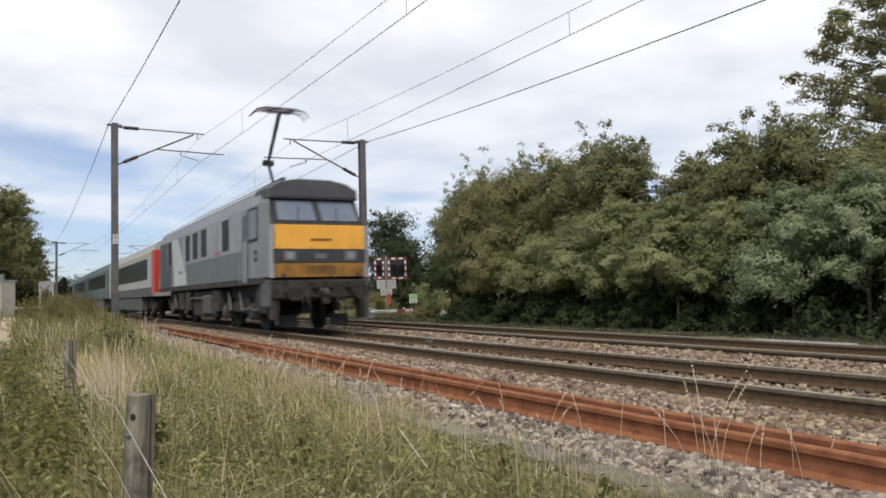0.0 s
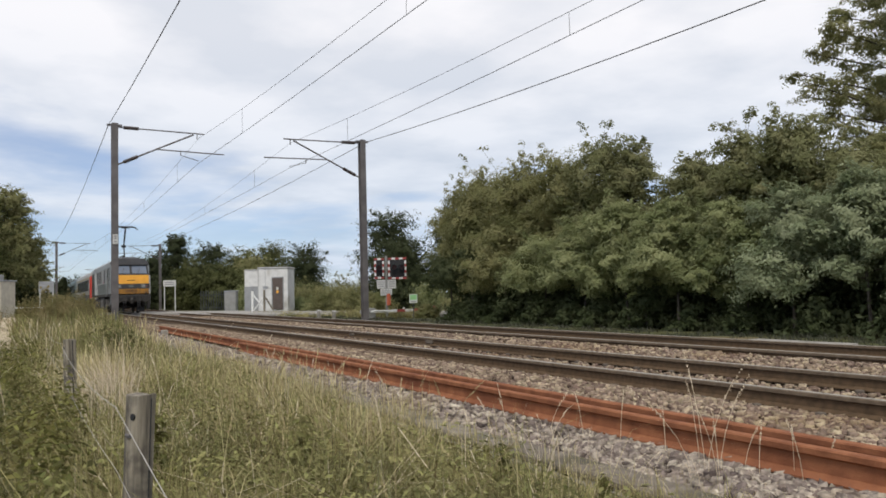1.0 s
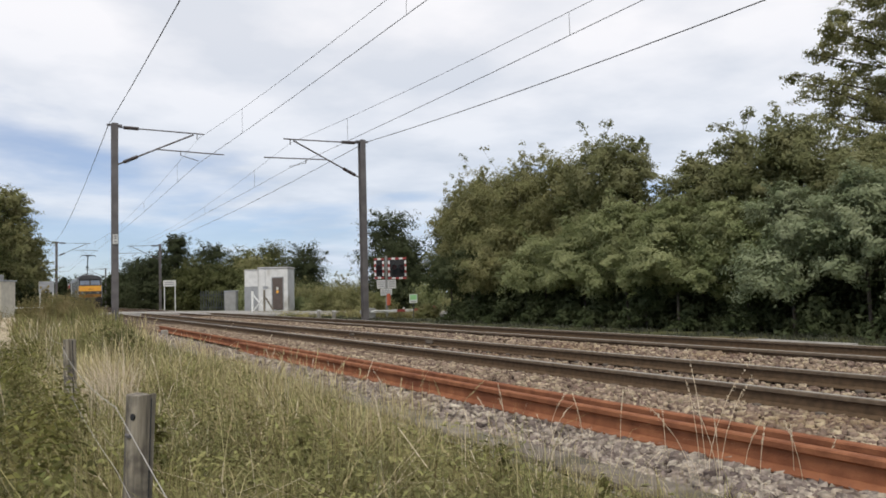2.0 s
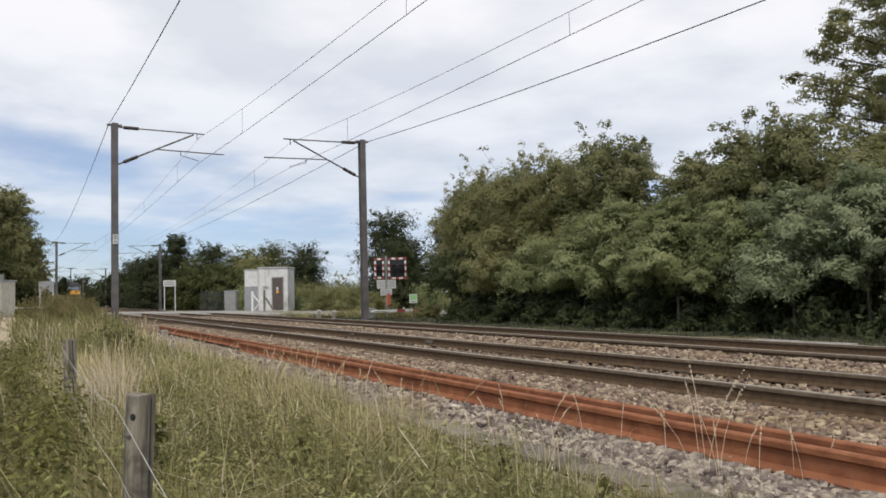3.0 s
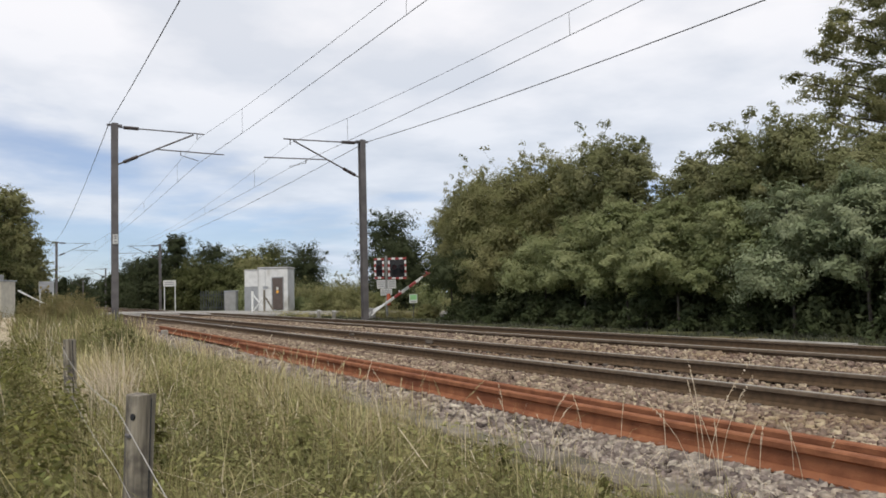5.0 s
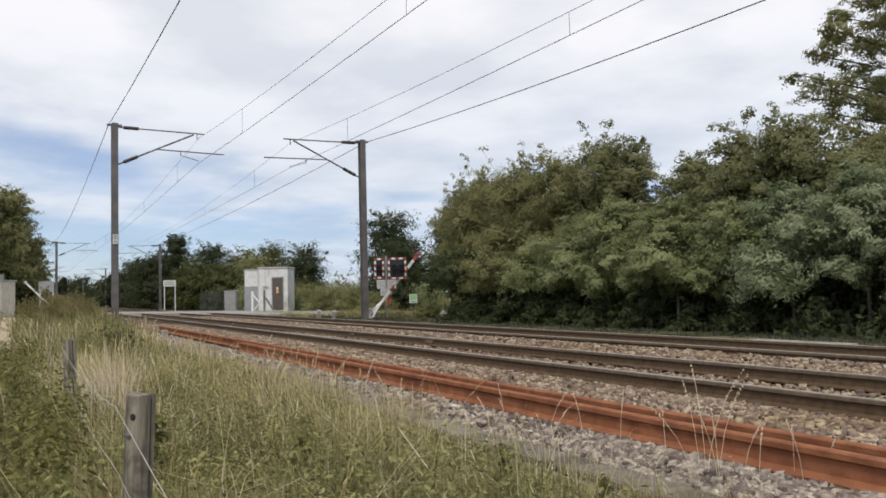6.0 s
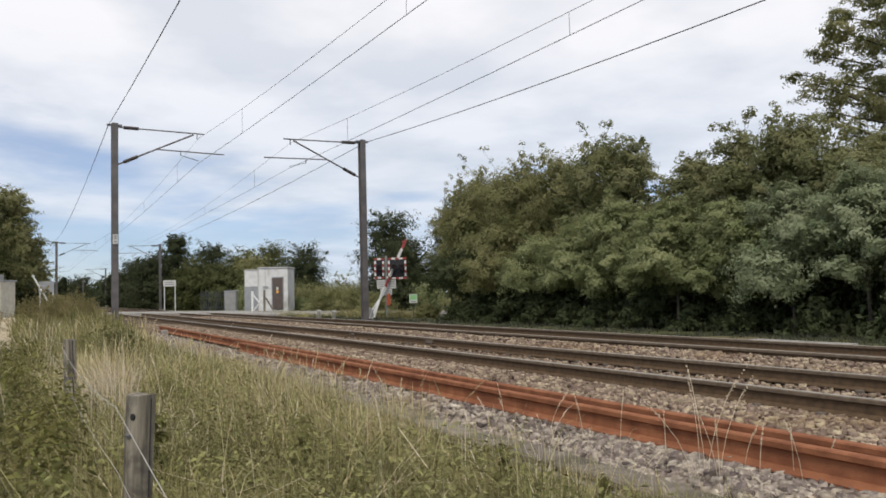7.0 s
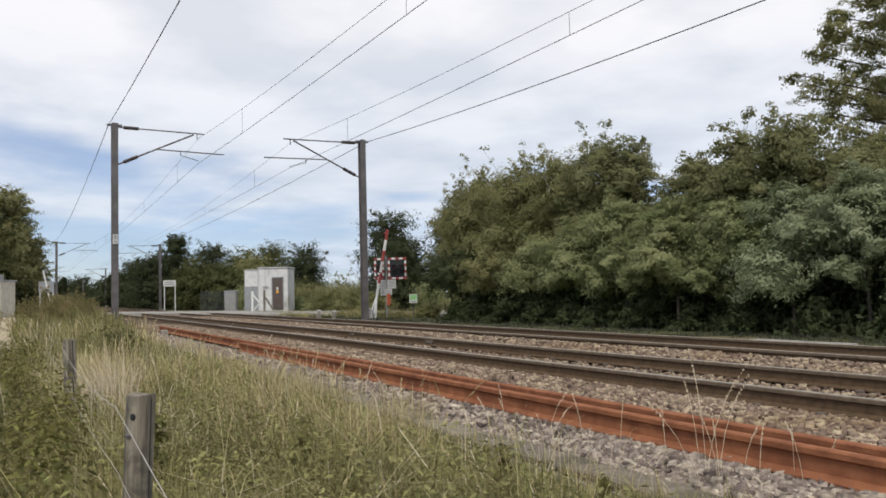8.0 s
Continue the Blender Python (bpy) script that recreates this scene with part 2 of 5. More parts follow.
M_ORANGERED = mat("orange_red_paint", (0.55, 0.12, 0.05), (0.42, 0.1, 0.05), 0.6)
M_SAND = mat("pale_sand", (0.46, 0.38, 0.26), (0.36, 0.30, 0.2), 0.95, scale=2, bump=0.3)
M_LID = mat("lichen_stained_concrete", (0.26, 0.228, 0.185), (0.15, 0.13, 0.105), 0.95, scale=9, bump=0.4, rand=0.15, stain=(0.09, 0.085, 0.06), stain_scale=1.6, spec=0.12)
M_SLEEPER = mat("dirty_sleeper_concrete", (0.17, 0.145, 0.12), (0.11, 0.09, 0.075), 0.95, scale=6, bump=0.3, spec=0.12)
M_STALK = mat("bleached_stalk", (0.78, 0.68, 0.52), (0.6, 0.5, 0.36), 0.85, scale=20, translucent=0.3)
M_LEAF_FAR = leaf_mat("dull_dark_leaf", (0.085, 0.097, 0.052))
# green of distant trees; in the hedge's back fill it stands for inner shade
M_LEAF_MID = leaf_mat("distant_and_shade_leaf", (0.14, 0.145, 0.062))
M_DARKGRASS = mat("dull_short_grass", (0.1, 0.104, 0.072), (0.066, 0.07, 0.048), 0.9, island=0.3, translucent=0.2, spec=0.1)
M_GREEN = mat("green_sign_paint", (0.27, 0.56, 0.24), rough=0.5)


# ---- mesh helpers ----
def put(name, bm, material, parent=None, label="", smooth=False):
    me = bpy.data.meshes.new(name)
    bm.to_mesh(me)
    bm.free()
    me.materials.append(material)
    if smooth:
        me.shade_smooth()
    ob = new(name, me)
    if parent:
        ob.parent = parent
    if label:
        ob["label"] = label
    return ob


def part(name, bm, material, parent, label="", smooth=False):
    return put(name, bm, material, parent, label, smooth)


def thing(name, m, label, category, group="", kind=""):
    ob = new(name)
    ob.matrix_world = m
    return tagged(ob, label, category, group, kind)


def raw(name, verts, faces, material, parent=None, smooth=False):
    """A mesh object out of arrays; faces all with as many corners."""
    verts, faces = np.asarray(verts, np.float32), np.asarray(faces, np.int32)
    me = bpy.data.meshes.new(name)
    me.vertices.add(len(verts))
    me.vertices.foreach_set("co", verts.ravel())
    k = faces.shape[1]
    me.loops.add(faces.size)
    me.loops.foreach_set("vertex_index", faces.ravel())
    me.polygons.add(len(faces))
    me.polygons.foreach_set("loop_start", np.arange(0, faces.size, k, dtype=np.int32))
    me.update(calc_edges=True)
    me.materials.append(material)
    if smooth:
        me.shade_smooth()
    ob = new(name, me)
    if parent:
        ob.parent = parent
    return ob


def box(bm, x0, x1, y0, y1, z0, z1, bevel=0.0):
    r = bmesh.ops.create_cube(bm, size=1.0, matrix=Matrix.LocRotScale(((x0 + x1) / 2, (y0 + y1) / 2, (z0 + z1) / 2), None, (x1 - x0, y1 - y0, z1 - z0)))
    if bevel:
        es = {e for v in r["verts"] for e in v.link_edges}
        bmesh.ops.bevel(bm, geom=list(es), offset=bevel, segments=1, affect="EDGES")
    return bm


def B(*a, bevel=0.0):
    return box(bmesh.new(), *a, bevel=bevel)


def rod(bm, p, q, r, r2=None, n=8):
    p, q = Vector(p), Vector(q)
    d = q - p
    m = Matrix.Translation((p + q) / 2) @ d.to_track_quat("Z", "Y").to_matrix().to_4x4()
    bmesh.ops.create_cone(bm, cap_ends=True, segments=n, radius1=r, radius2=r if r2 is None else r2, depth=d.length, matrix=m)
    return bm


def Rod(p, q, r, r2=None, n=8):
    return rod(bmesh.new(), p, q, r, r2, n)


def extrude(bm, profile, y0, y1, axis="y"):
    """A closed profile of (a, z) drawn out along y (or along x)."""
    f = (lambda a, z, s: (a, s, z)) if axis == "y" else (lambda a, z, s: (s, a, z))
    a = [bm.verts.new(f(u, z, y0)) for u, z in profile]
    b = [bm.verts.new(f(u, z, y1)) for u, z in profile]
    n = len(profile)
    for i in range(n):
        bm.faces.new((a[i], a[(i + 1) % n], b[(i + 1) % n], b[i]))
    bm.faces.new(a[::-1]); bm.faces.new(b)
    bmesh.ops.recalc_face_normals(bm, faces=bm.faces)
    return bm


def wire_curve(name, pts, r, material, parent=None):
    cu = bpy.data.curves.new(name, "CURVE")
    cu.dimensions, cu.bevel_depth, cu.bevel_resolution = "3D", r, 1
    sp = cu.splines.new("POLY")
    sp.points.add(len(pts) - 1)
    for p, q in zip(sp.points, pts):
        p.co = (*q, 1)
    cu.materials.append(material)
    me = bpy.data.meshes.new_from_object(bpy.data.objects.new("tmp", cu))
    ob = new(name, me)
    if parent:
        ob.parent = parent
    return ob


# ---- ground ----
def ground_z(x, y):
    """Height of the ground at a place; works on arrays."""
    x, y = np.asarray(x, float), np.asarray(y, float)
    z = np.interp(x, [-60, -6, 0.2, 2.2, 2.8, 3.3, 13.0, 15.0, 17.0, 40], [-0.5, -0.3, -0.22, -0.16, -0.14, -0.3, -0.3, -0.3, -0.38, -0.2])
    z = z + 0.03 * np.sin(x * 1.7 + y * 0.9) * np.cos(y * 0.63) * ((x < 2.6) | (x > 14))
    return z


def make_ground():
    xs = np.unique(np.concatenate([np.linspace(-12, 20, 81), np.linspace(20, 60, 20), np.array([-2500, -900, -300, -120, -60, -30, -20, 90, 160, 300, 900, 2500])]))
    ys = np.unique(np.concatenate([np.linspace(-15, 60, 151), np.linspace(60, 200, 60), np.array([-2500, -900, -300, -90, -40, 260, 350, 600, 1200, 2500])]))
    X, Y = np.meshgrid(xs, ys)
    V = np.stack([X.ravel(), Y.ravel(), ground_z(X, Y).ravel()], 1)
    i, j = np.meshgrid(np.arange(len(xs) - 1), np.arange(len(ys) - 1))
    a = (j * len(xs) + i).ravel()
    F = np.stack([a, a + 1, a + 1 + len(xs), a + len(xs)], 1)
    ob = raw("ground", V, F, M_SOIL, smooth=True)
    tagged(ob, "rough turf and bare soil beside the railway", "ground", kind="structure")


BED = [(2.82, -0.13), (3.4, -0.075), (4.4, -0.09), (5.3, -0.12), (5.86, -0.19), (6.1, -0.205), (7.4, -0.205), (7.6, -0.18), (8.0, -0.1), (8.9, -0.08), (9.28, -0.125), (9.5, -0.205), (10.8, -0.205), (11.1, -0.19), (11.7, -0.16), (12.6, -0.25), (13.2, -0.33)]


def bed_z(x):
    return np.interp(x, [p[0] for p in BED], [p[1] for p in BED])


def make_bed():
    bm = bmesh.new()
    extrude(bm, BED + [(13.2, -0.6), (2.82, -0.6)], -25, 420)
    return tagged(put("trackbed", bm, M_BALLAST), "bed of brown and grey crushed stone ballast", "trackbed", kind="structure")


RAIL = [(-0.07, -0.159), (0.07, -0.159), (0.07, -0.148), (0.012, -0.125), (0.01, -0.05), (0.035, -0.036), (0.036, -0.008), (0.028, 0), (-0.028, 0), (-0.036, -0.008), (-0.035, -0.036), (-0.01, -0.05), (-0.012, -0.125), (-0.07, -0.148)]


def rail(x, label, group, y0=-25, y1=420, dz=0.0, body=M_RAIL, top=M_RAILTOP, name="running_rail"):
    ob = thing(name, pose(x, 0, dz), label, "rail", group)
    part("rail_head", extrude(bmesh.new(), RAIL[5:12], y0, y1), M_RAILHEAD if top else body, ob)
    part("rail_web", extrude(bmesh.new(), [(0.012, -0.128), (0.01, -0.045), (-0.01, -0.045), (-0.012, -0.128)], y0, y1), body, ob)
    part("rail_foot", extrude(bmesh.new(), [(-0.07, -0.159), (0.07, -0.159), (0.07, -0.148), (0.012, -0.125), (-0.012, -0.125), (-0.07, -0.148)], y0, y1), body, ob)
    if top:
        part("rail_head_top", B(-0.03, 0.03, y0, y1, -0.007, 0.003, bevel=0.002), top, ob, "wheel-polished running surface")
    return ob


make_ground()
TRACKBED = make_bed()
for c in (NEAR, FAR):
    for o in (-0.75, 0.75):
        ob = rail(c + o, "worn brown steel running rail with polished head", "running rails")
        if c == NEAR and o > 0:
            for y in (14.6, 19.0):
                part("bond_plate", B(-0.05, -0.011, y - 0.14, y + 0.14, -0.115, -0.05, bevel=0.006), M_SLEEPER, ob, "pale bolted plate on the rail web")
for x, y1 in ((3.53, 14.6), (3.76, 26.0)):
    rail(x, "disused orange rusted rail lying on the ballast shoulder", "rusted spare rails", -6, y1, 0.115, M_RUST, None, "rusted_rail")


# ---- overhead line ----
def mast(x, y, top, side, far=False):
    """An H-section mast; side +1: its arm reaches to +x."""
    zb = float(ground_z(x, y)) - 0.1
    ob = thing("overhead_line_mast", pose(x, y, 0), "dull grey H-section steel mast with a registration arm", "mast", "overhead line masts")
    w, d = 0.13, 0.15
    prof = [(-w, -d), (w, -d), (w, -d + 0.03), (0.02, -d + 0.03), (0.02, d - 0.03), (w, d - 0.03), (w, d), (-w, d), (-w, d - 0.03), (-0.02, d - 0.03), (-0.02, -d + 0.03), (-w, -d + 0.03)]
    bm = bmesh.new()
    a = [bm.verts.new((u, v, zb)) for u, v in prof]
    b = [bm.verts.new((u, v, top)) for u, v in prof]
    for i in range(12):
        bm.faces.new((a[i], a[(i + 1) % 12], b[(i + 1) % 12], b[i]))
    bm.faces.new(a[::-1]); bm.faces.new(b)
    bmesh.ops.recalc_face_normals(bm, faces=bm.faces)
    part("post", bm, M_STEEL, ob)
    part("foundation", B(-0.35, 0.35, -0.35, 0.35, zb - 0.4, zb + 0.16, bevel=0.04), M_CONC, ob, "concrete foundation")
    s = side
    e = 3.42 if s > 0 else 3.4
    part("top_bracket", B(-0.3, 0.3, -0.05, 0.05, top - 0.12, top - 0.04), M_STEEL, ob)
    tz = top - 0.15
    tie = part("top_tie", Rod((s * 0.1, 0, tz), (s * (e + 0.25), 0, tz - 0.05), 0.028), M_STEEL, ob)
    part("tie_insulator", Rod((s * 0.35, 0, tz), (s * 0.95, 0, tz - 0.01), 0.075, n=10), M_INSUL, tie, "ribbed brown insulator")
    strut = part("strut", Rod((s * 0.1, 0, top - 1.75), (s * (e - 0.2), 0, tz - 0.1), 0.035), M_STEEL, ob)
    p, q = Vector((s * 0.1, 0, top - 1.75)), Vector((s * (e - 0.2), 0, tz - 0.1))
    part("strut_insulator", Rod(p.lerp(q, 0.08), p.lerp(q, 0.26), 0.075, n=10), M_INSUL, strut, "ribbed brown insulator")
    k = p.lerp(q, 0.5)
    part("registration_tube", Rod(k, (s * (e + 1.12), 0, k.z - 0.06), 0.026), M_STEEL, ob)
    part("steady_arm", Rod((s * (e - 0.75), 0, k.z - 0.2), (s * (e + 0.0), 0, k.z - 0.4), 0.014), M_STEEL, ob)
    part("arm_drop", Rod((s * (e - 0.75), 0, k.z - 0.06), (s * (e - 0.75), 0, k.z - 0.22), 0.02), M_STEEL, ob)
    part("wire_clamp", Rod((s * (e - 0.05), 0, tz - 0.06), (s * (e - 0.05), 0, tz - 0.3), 0.02), M_STEEL, ob)
    return ob


mast(3.3, 35.1, 8.41, 1)
mast(13.5, 32.7, 7.97, -1)
mast(3.3, 103.8, 8.19, 1)
mast(14.0, 96.5, 7.44, -1)
mast(14.0, 166.8, 7.4, -1)
mast(14.0, 234.7, 7.0, -1)
mast(3.3, 172.0, 8.1, 1)


def sag(y0, z0, y1, z1, drop, x0, x1, n=24):
    return [(x0 + (x1 - x0) * t, y0 + (y1 - y0) * t, z0 + (z1 - z0) * t - drop * 4 * t * (1 - t)) for t in [i / n for i in range(n + 1)]]


def overhead(name, x, mess, cont, label):
    """mess, cont: knots (y, z) at the masts, and the sag of each span."""
    ob = thing(name, pose(0, 0, 0), label, "overhead wire", "overhead wires")
    M = sum((sag(*a, *b, d, x, x)[:-1] for a, b, d in mess), [])
    C = sum((sag(*a, *b, d, x, x)[:-1] for a, b, d in cont), [])
    wire_curve("catenary_wire", M, 0.0064, M_WIRE, ob)
    wire_curve("contact_wire", C, 0.0082, M_WIRE, ob)
    my, mz = [p[1] for p in M], [p[2] for p in M]
    cy, cz = [p[1] for p in C], [p[2] for p in C]
    return ob, lambda y: (float(np.interp(y, my, mz)), float(np.interp(y, cy, cz)))


def droppers(ob, at, x, ys):
    for y in ys:
        a, b = at(y)
        part("dropper", Rod((x, y, b), (x, y, a), 0.006, n=5), M_WIRE, ob)


XN, XF = NEAR - 0.02, FAR + 0.0
ob, at = overhead("near_overhead_line", XN, [((-32, 8.0), (35.1, 8.0), 1.0), ((35.1, 8.0), (103.8, 7.9), 0.9), ((103.8, 7.9), (172, 7.8), 0.9)],
                  [((-32, 6.7), (35.1, 6.9), 0.37), ((35.1, 6.9), (103.8, 6.5), 0.25), ((103.8, 6.5), (172, 6.4), 0.1)], "catenary and contact wire with droppers over the near track")
droppers(ob, at, XN, [13.8, 27.2, 40.5, 53, 66, 80, 93])
ob, at = overhead("far_overhead_line", XF, [((-34, 7.6), (32.7, 7.6), 0.95), ((32.7, 7.6), (96.5, 7.2), 0.8), ((96.5, 7.2), (166.8, 7.1), 0.8)],
                  [((-34, 6.5), (32.7, 6.52), 0.25), ((32.7, 6.52), (96.5, 6.2), 0.1), ((96.5, 6.2), (166.8, 6.1), 0.1)], "catenary and contact wire with droppers over the far track")
droppers(ob, at, XF, [12.96, 25.85, 38.7, 51, 64, 77, 90])


def feeder(x, spans, label):
    ob = thing("return_conductor", pose(0, 0, 0), label, "overhead wire", "overhead wires")
    wire_curve("conductor", sum((sag(*a, *b, d, x, x) for a, b, d in spans), []), 0.014, M_WIRE, ob)


feeder(3.05, [((-32, 8.2), (35.1, 8.3), 0.8), ((35.1, 8.3), (103.8, 8.1), 0.75), ((103.8, 8.1), (172, 8.0), 0.7)], "single dark conductor slung along the mast tops")
feeder(13.75, [((-34, 7.9), (32.7, 7.9), 1.1), ((32.7, 7.9), (96.5, 7.4), 0.3), ((96.5, 7.4), (166.8, 7.3), 0.7)], "single dark conductor slung along the mast tops")


# ---- train ----
def bogie(ob, yc, wheels=(-1.6, 1.6), r=0.53):
    bm = bmesh.new()
    for s in (-1, 1):
        box(bm, s * 1.02 - 0.09, s * 1.02 + 0.09, yc - 2.3, yc + 2.3, 0.5, 0.82, bevel=0.03)
        for w in wheels:
            box(bm, s * 1.05 - 0.14, s * 1.05 + 0.14, yc + w - 0.25, yc + w + 0.25, 0.32, 0.74, bevel=0.03)
            rod(bm, (s * 1.12, yc + w - 0.5, 0.55), (s * 1.12, yc + w - 0.5, 0.95), 0.1)
            rod(bm, (s * 1.12, yc + w + 0.5, 0.55), (s * 1.12, yc + w + 0.5, 0.95), 0.1)
    box(bm, -1.0, 1.0, yc - 0.4, yc + 0.4, 0.45, 0.9, bevel=0.03)
    bo = part("bogie", bm, M_UNDER, ob, "black dusty bogie frame")
    for w in wheels:
        bw = rod(bmesh.new(), (-0.72, yc + w, r), (0.72, yc + w, r), 0.09)
        for s in (-1, 1):
            rod(bw, (s * 0.66, yc + w, r), (s * 0.82, yc + w, r), r, n=24)
        part("wheelset", bw, M_UNDER, bo)


def body_profile(w, z0, zs, zt, n=7):
    """Half-round roof over upright sides."""
    p = [(-w, z0), (-w * 1.0, zs)]
    for i in range(1, n):
        a = math.pi - math.pi * i / n
        p.append((w * math.copysign(abs(math.cos(a)) ** 0.75, math.cos(a)), zs + (zt - zs) * math.sin(a) ** 0.8))
    p += [(w, zs), (w, z0)]
    return p


def loft(bm, rings):
    vs = [[bm.verts.new(c) for c in r] for r in rings]
    n = len(vs[0])
    for a, b in zip(vs, vs[1:]):
        for i in range(n):
            bm.faces.new((a[i], a[(i + 1) % n], b[(i + 1) % n], b[i]))
    bm.faces.new(vs[0][::-1]); bm.faces.new(vs[-1])
    bmesh.ops.recalc_face_normals(bm, faces=bm.faces)
    return bm


def locomotive():
    ob = thing("electric_locomotive", pose(NEAR, 19.3, 0), "grey electric locomotive with yellow warning panel, black underframe and raised pantograph", "locomotive")
    L, W = 18.2, 1.36
    prof = body_profile(W, 1.45, 3.38, 4.06)

    def ring(y, k=1.0, z1=None):
        return [(x * k, y, z) for x, z in prof]

    # cab front slopes: waist forward, windscreen raked back
    fw = 1.24
    front = []
    for x, z in prof:
        y = 0.0 if z < 2.78 else 0.62 * min(1.0, (z - 2.78) / 0.8)
        front.append((x * (fw / W) * (1.0 if z < 2.78 else 0.97), y + 0.0, z if z < 3.5 else 3.5 + (z - 3.5) * 0.75))
    bm = loft(bmesh.new(), [front, [(x, 0.95 + 0.0, z) for x, z in prof], ring(L - 0.95), [(x, L - (0.0 if z < 2.78 else 0.5), z) for x, z in prof]])
    part("body", bm, M_GREY, ob, "two-tone grey painted body side")
    roofp = [(x * 1.012, z + 0.02) for x, z in prof if z > 3.4]
    roofp += [(roofp[-1][0], 3.37), (roofp[0][0], 3.37)]
    part("roof", extrude(bmesh.new(), roofp, 0.9, L - 0.9), M_ROOFSHEEN, ob, "curved grey roof sides, paled for sky reflection")
    dome = [(x * 1.02, z + 0.025) for x, z in prof if z > 3.5]
    dome += [(dome[-1][0] * 1.01, 3.49), (dome[0][0] * 1.01, 3.49)]
    bm = loft(bmesh.new(), [[(x * 0.93, 0.4, (z - 3.5) * 0.86 + 3.52) for x, z in dome], [(x, 0.95, z + 0.006) for x, z in dome], [(x, 1.5, z + 0.006) for x, z in dome]])
    part("cab_roof", bm, M_DGREY, ob, "dark grey cab dome")
    # front bands, each a little proud of the cab
    def band(name, z0, z1, w, y, m, label=""):
        part(name, B(-w, w, y - 0.03, y + 0.1, z0, z1, bevel=0.012), m, ob, label)
    band("warning_panel", 2.14, 2.77, 1.2, 0.0, M_YELLOW, "bright yellow front panel")
    band("light_band", 1.78, 2.14, 1.25, 0.0, M_CABBAND, "dark band with headlamps")
    band("lower_panel", 1.42, 1.78, 1.2, 0.0, M_ORANGE, "grimy lower yellow panel")
    for s in (-1, 1):
        part("corner_pillar", B(s * 1.26 - 0.05, s * 1.26 + 0.05, -0.01, 0.14, 1.4, 2.76, bevel=0.02), M_PILLAR, ob)
    for s in (-1, 1):
        bm = bmesh.new()
        q = [(s * 0.08, 0.07, 2.87), (s * 1.09, 0.07, 2.87), (s * 1.04, 0.5, 3.43), (s * 0.08, 0.5, 3.43)]
        n = Vector((0, -0.79, 0.61)) * 0.03
        a = [bm.verts.new(Vector(c) + n) for c in q]
        b = [bm.verts.new(Vector(c) - n * 2) for c in q]
        for i in range(4):
            bm.faces.new((a[i], a[(i + 1) % 4], b[(i + 1) % 4], b[i]))
        bm.faces.new(a); bm.faces.new(b[::-1])
        bmesh.ops.recalc_face_normals(bm, faces=bm.faces)
        part("windscreen", bm, M_GLASS, ob, "blue-grey reflective windscreen")
        part("headlamp", Rod((s * 0.82, -0.06, 1.97), (s * 0.82, 0.02, 1.97), 0.1, n=14), M_LENS, ob, "unlit clear headlamp")
        part("marker_lamp", Rod((s * 1.06, -0.05, 1.97), (s * 1.06, 0.02, 1.97), 0.06, n=12), M_TAIL, ob, "dark red tail lamp")
        part("buffer", rod(rod(bmesh.new(), (s * 0.87, -0.6, 1.06), (s * 0.87, -0.53, 1.06), 0.23, n=16), (s * 0.87, -0.55, 1.06), (s * 0.87, 0.1, 1.06), 0.11), M_UNDER, ob, "round black buffer")
        part("front_step", B(s * 1.18 - 0.1, s * 1.18 + 0.1, 0.05, 0.4, 0.34, 1.0, bevel=0.03), M_UNDER, ob)
    part("bufferbeam", B(-1.28, 1.28, -0.02, 0.4, 0.86, 1.36, bevel=0.05), M_UNDER, ob, "black buffer beam")
    part("coupling", box(rod(bmesh.new(), (0, -0.35, 1.0), (0, 0.1, 1.0), 0.08), -0.09, 0.09, -0.42, -0.3, 0.72, 1.1, bevel=0.02), M_UNDER, ob)
    for u in (-0.55, -0.4, 0.4, 0.55):
        part("air_hose", rod(Rod((u, -0.05, 0.95), (u + 0.02, -0.2, 0.75), 0.03), (u + 0.02, -0.2, 0.76), (u + 0.04, -0.18, 0.45), 0.03), M_BLACK, ob)
    for u in (-0.75, -0.2, 0.2, 0.75):
        part("jumper_socket", B(u - 0.09, u + 0.09, -0.12, 0.0, 1.12, 1.32, bevel=0.02), M_BLACK, ob)
    for u in (-1.0, 1.0):
        part("lamp_iron", B(u - 0.04, u + 0.04, -0.08, 0.0, 1.4, 1.52, bevel=0.01), M_UNDER, ob)
    part("drawhook", B(-0.06, 0.06, -0.5, -0.05, 0.95, 1.12, bevel=0.03), M_AXLE, ob)
    for yb in (2.4, 5.6, 12.1, 15.3):
        part("axlebox_cover", Rod((-1.24, yb, 0.53), (-1.18, yb, 0.53), 0.17, n=12), M_AXLE, ob)
    for yb in (3.3, 4.7, 13.0, 14.4):
        part("damper", Rod((-1.22, yb, 0.55), (-1.2, yb + 0.35, 1.1), 0.05), M_AXLE, ob)
    part("air_pipe", Rod((-1.26, 6.3, 0.95), (-1.26, 11.4, 0.95), 0.035), M_AXLE, ob)
    part("battery_case", B(-1.31, -1.0, 7.3, 8.6, 0.42, 1.05, bevel=0.03), M_AXLE, ob)
    part("windscreen_surround", loft(bmesh.new(), [[(-1.2, 0.0, 2.78), (1.2, 0.0, 2.78), (1.2, 0.1, 2.78), (-1.2, 0.1, 2.78)], [(-1.15, 0.535, 3.53), (1.15, 0.535, 3.53), (1.15, 0.64, 3.53), (-1.15, 0.64, 3.53)]]), M_BLACK, ob, "black windscreen surround")
